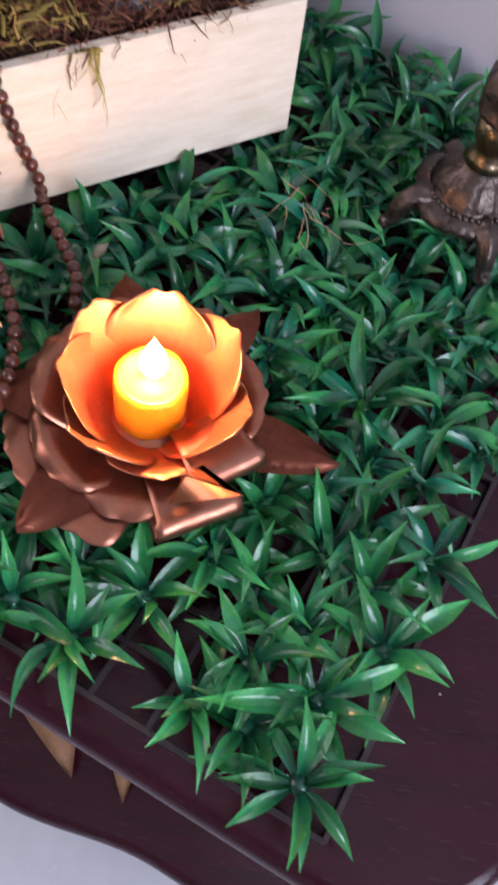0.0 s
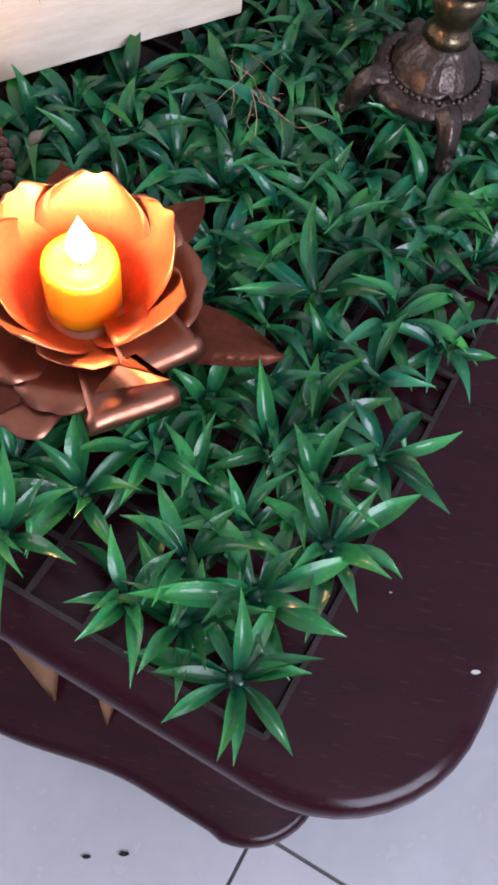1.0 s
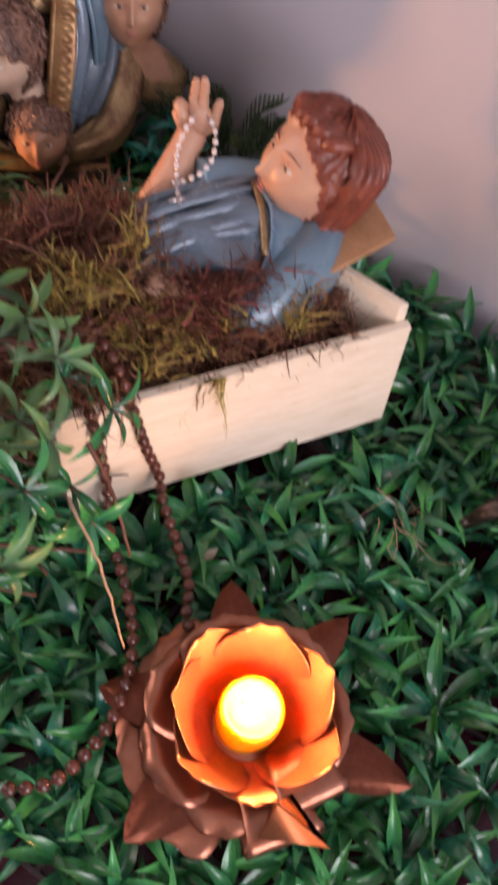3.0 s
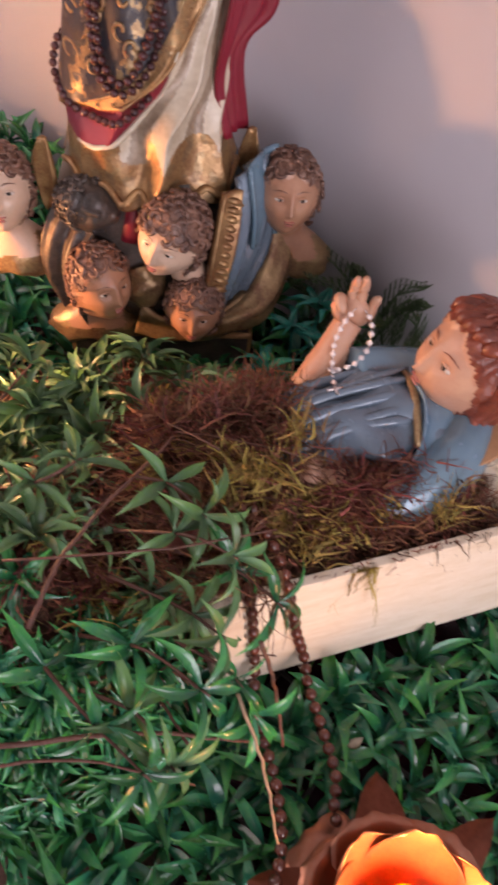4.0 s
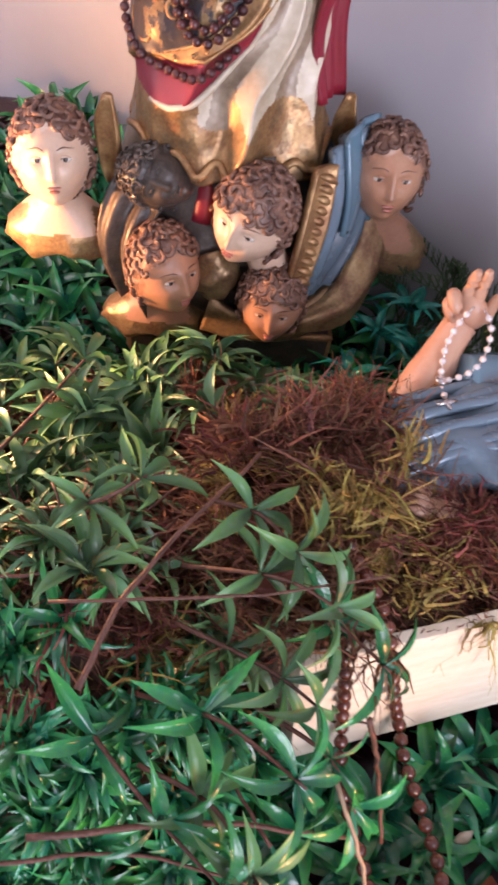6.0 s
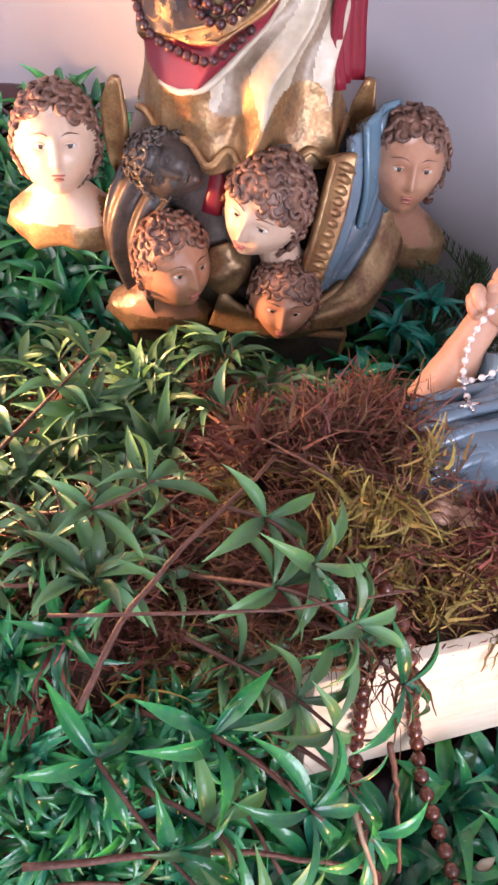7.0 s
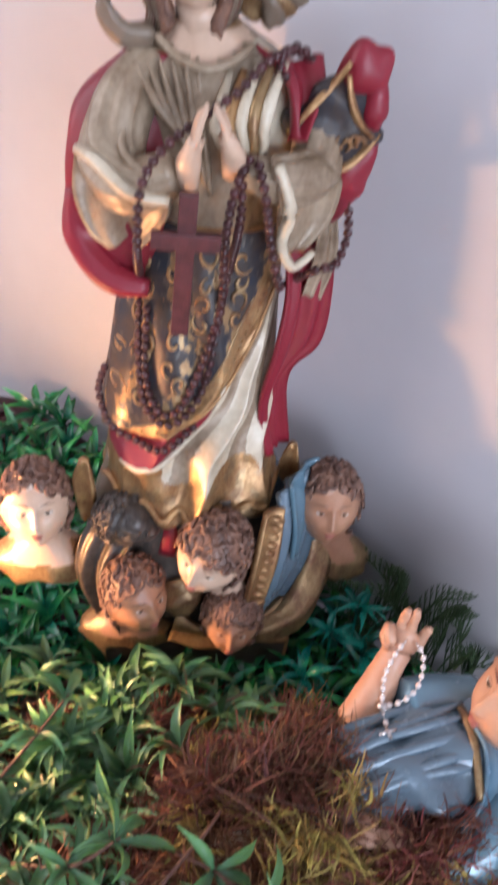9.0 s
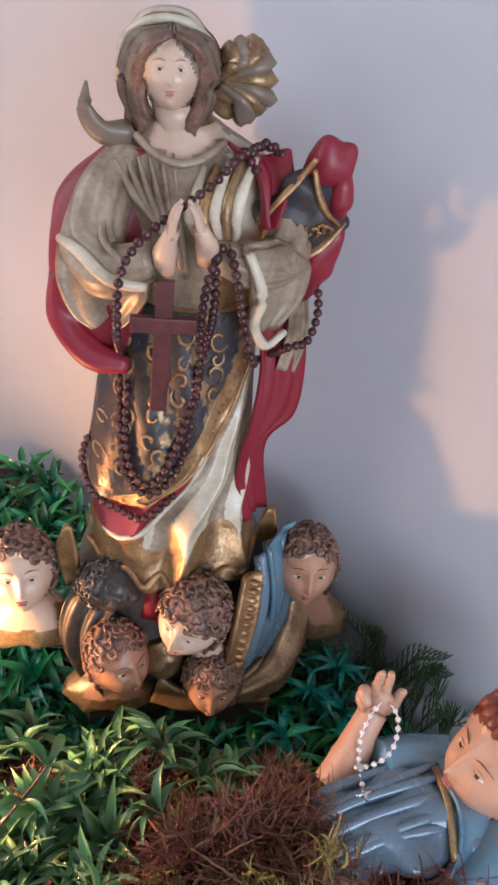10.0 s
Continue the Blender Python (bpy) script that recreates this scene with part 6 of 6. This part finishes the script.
    for dx, dz in ((-0.0105, 0.008), (-0.011, 0.001)):
        a = palm + V((dx, -0.002, dz))
        sweep(bm, smooth_path([a + V((0.003, 0.004, -0.005)), a + V((-0.002, -0.003, 0.005)), a + V((0.002, -0.008, 0.001)), a + V((0.005, -0.006, -0.004))], 11), taper(11, 0.004, 0.0045, 0.0042, 0.003), 9, 0)
    a = palm + V((-0.004, -0.007, -0.004))
    sweep(bm, smooth_path([a + V((0.006, 0.002, -0.008)), a, a + V((-0.006, -0.001, 0.007))], 9), taper(9, 0.005, 0.0045, 0.003), 9, 0)
    ob = part("infant_figurine", bm, [M_SKIN3, M_HAIR_RED, M_BLUE, M_EYE, M_WHITE, M_LIP, M_SLATE, M_GOLD_DULL], None)
    tagged(ob, "painted plaster infant figurine in blue robe lying in the moss", "figurine")


infant()


# ---- rosaries ----
def bead_mesh(r, material):
    bm = bmesh.new()
    lathe(bm, (0, 0), [(r * 0.25, -r), (r * 0.62, -r * 0.8), (r * 0.92, -r * 0.4), (r, 0), (r * 0.92, r * 0.4), (r * 0.62, r * 0.8), (r * 0.25, r)], 10)
    return mesh_of(bm, material)


def rosary(owner, pts, r, mesh, gap=2.1, cord=None, n=400):
    path = smooth_path(pts, n)
    bm = bmesh.new()
    sweep(bm, path[::6] + [path[-1]], r * 0.22, 6)
    part("cord", bm, cord or M_TWIG, owner)
    run = 0.0
    for i, (a, b) in enumerate(zip(path, path[1:])):
        run += (b - a).length
        if run >= r * gap:
            run = 0.0
            ob = new("bead", mesh)
            ob.parent = owner
            ob.matrix_basis = Matrix.Translation(b - ORIGIN[owner]) @ (b - a).normalized().to_track_quat("Z", "Y").to_matrix().to_4x4()


big = thing("wooden_rosary", B(-0.19, -0.006, 0.76), "dark brown wooden bead rosary draped over the crate edge", "rosary")
BEAD = bead_mesh(0.0042, M_BEAD)
rosary(big, [B(-0.205, 0.05, 0.852), B(-0.196, 0.012, 0.842), B(-0.193, -0.004, 0.825), B(-0.187, -0.006, 0.79), B(-0.18, -0.008, 0.762), (-0.014, 0.488, 0.762), (0.006, 0.459, 0.762), (0.02, 0.436, 0.765), (0.024, 0.418, 0.766), (0.03, 0.408, 0.76)], 0.0042, BEAD)
rosary(big, [B(-0.228, 0.05, 0.85), B(-0.221, 0.01, 0.838), B(-0.219, -0.005, 0.82), B(-0.216, -0.007, 0.77), (-0.041, 0.458, 0.764), (-0.014, 0.417, 0.764), (0.0, 0.385, 0.765), (0.003, 0.35, 0.765), (-0.004, 0.322, 0.768), (-0.018, 0.3, 0.768), (-0.04, 0.29, 0.768)], 0.0042, BEAD)


def S(x, z, out=0.0):
    """A place on the front of the statue."""
    m = pose(STATUE.x, STATUE.y, 0, 0, 0, 23)
    if z < 1.09:
        return m @ skirt_point(x, z, 0.003 + max(0, out) * 0.3)
    y = float(np.interp(z, [1.09, 1.15, 1.2], [-0.045, -0.045, 0.0])) - out
    return m @ Vector((x, y, z))


neck = thing("statue_rosary", S(-0.02, 1.1), "plum brown wooden bead rosary with cross around the statue", "rosary")
PLUM = bead_mesh(0.0031, M_BEAD2)
rosary(neck, [S(0.048, 1.2, -0.014), S(0.034, 1.208, -0.014), S(0.016, 1.206, 0.004), S(-0.0, 1.194, 0.014), S(-0.021, 1.182, 0.016), S(-0.041, 1.168, 0.016), S(-0.052, 1.152, 0.016), S(-0.053, 1.111, 0.012), S(-0.051, 1.061, 0.006), S(-0.05, 1.008), S(-0.043, 0.975), S(-0.025, 0.972), S(-0.006, 0.996), S(0.002, 1.055), S(-0.001, 1.114), S(0.001, 1.15, 0.006), S(0.008, 1.165, 0.01)], 0.0031, PLUM)
rosary(neck, [S(0.004, 1.165, 0.012), S(0.006, 1.13, 0.004), S(0.005, 1.08), S(-0.004, 1.03), S(-0.02, 0.985), S(-0.035, 0.978), S(-0.045, 1.0), S(-0.046, 1.05)], 0.0031, PLUM)
rosary(neck, [S(0.012, 1.168, 0.012), S(0.018, 1.15, 0.012), S(0.026, 1.116, 0.006), S(0.034, 1.091, 0.006), S(0.046, 1.06, 0.02), S(0.06, 1.092, -0.012), S(0.073, 1.092, -0.02), S(0.078, 1.11, -0.025), S(0.076, 1.13, -0.03)], 0.0031, PLUM)
rosary(neck, [S(-0.072, 0.99), S(-0.077, 0.975), S(-0.078, 0.96), S(-0.068, 0.95), S(-0.05, 0.946), S(-0.03, 0.952), S(-0.009, 0.968)], 0.0031, PLUM)
rosary(neck, [S(0.05, 1.2, -0.012), S(0.035, 1.21, -0.014), S(0.024, 1.205, -0.002), S(0.03, 1.197, 0.006)], 0.0031, PLUM)
bm = bmesh.new()
cross = Matrix.Translation(S(-0.025, 1.119, 0.008)) @ pose(0, 0, 0, 0, 0, 23)
for x0, x1, z0, z1, y in ((-0.0055, 0.0055, -0.066, 0.03, 0.0), (-0.0205, 0.0205, -0.0055, 0.0055, -0.0012)):
    slab(bm, [cross @ Vector((x0, y, z0)), cross @ Vector((x1, y, z0)), cross @ Vector((x1, y, z1)), cross @ Vector((x0, y, z1))], cross.to_3x3() @ Vector((0, -0.005, 0)), bevel=0.0008)
part("cross", bm, M_CROSS, neck, "plain plum wooden cross", smooth=False)

pearl = thing("pearl_rosary", (-0.066, 0.728, 0.88), "white pearl bead rosary with silver chain hung on the hand", "rosary")
PB = bead_mesh(0.0021, M_PEARL)
rosary(pearl, [(-0.067, 0.713, 0.89), (-0.072, 0.703, 0.882), (-0.074, 0.693, 0.872), (-0.072, 0.686, 0.862), (-0.069, 0.679, 0.855)], 0.0021, PB, 3.0, M_SILVER)
rosary(pearl, [(-0.061, 0.714, 0.89), (-0.053, 0.71, 0.882), (-0.05, 0.7, 0.87), (-0.053, 0.69, 0.864), (-0.06, 0.683, 0.86), (-0.069, 0.679, 0.855)], 0.0021, PB, 3.0, M_SILVER)
rosary(pearl, [(-0.069, 0.679, 0.855), (-0.067, 0.671, 0.857), (-0.063, 0.662, 0.861)], 0.0021, PB, 3.6, M_SILVER)
bm = bmesh.new()
ball(bm, (-0.069, 0.679, 0.857), (0.0042, 0.004, 0.0018), 0, 14, 8)
part("medal", bm, M_SILVER, pearl)
bm = bmesh.new()
for d in (Vector((0.005, 0.004, 0.0)), Vector((-0.003, 0.0045, -0.001))):
    c = Vector((-0.062, 0.657, 0.863))
    sweep(bm, smooth_path([c - d, c + d], 4), 0.0012, 7)
part("cross", bm, M_SILVER, pearl)
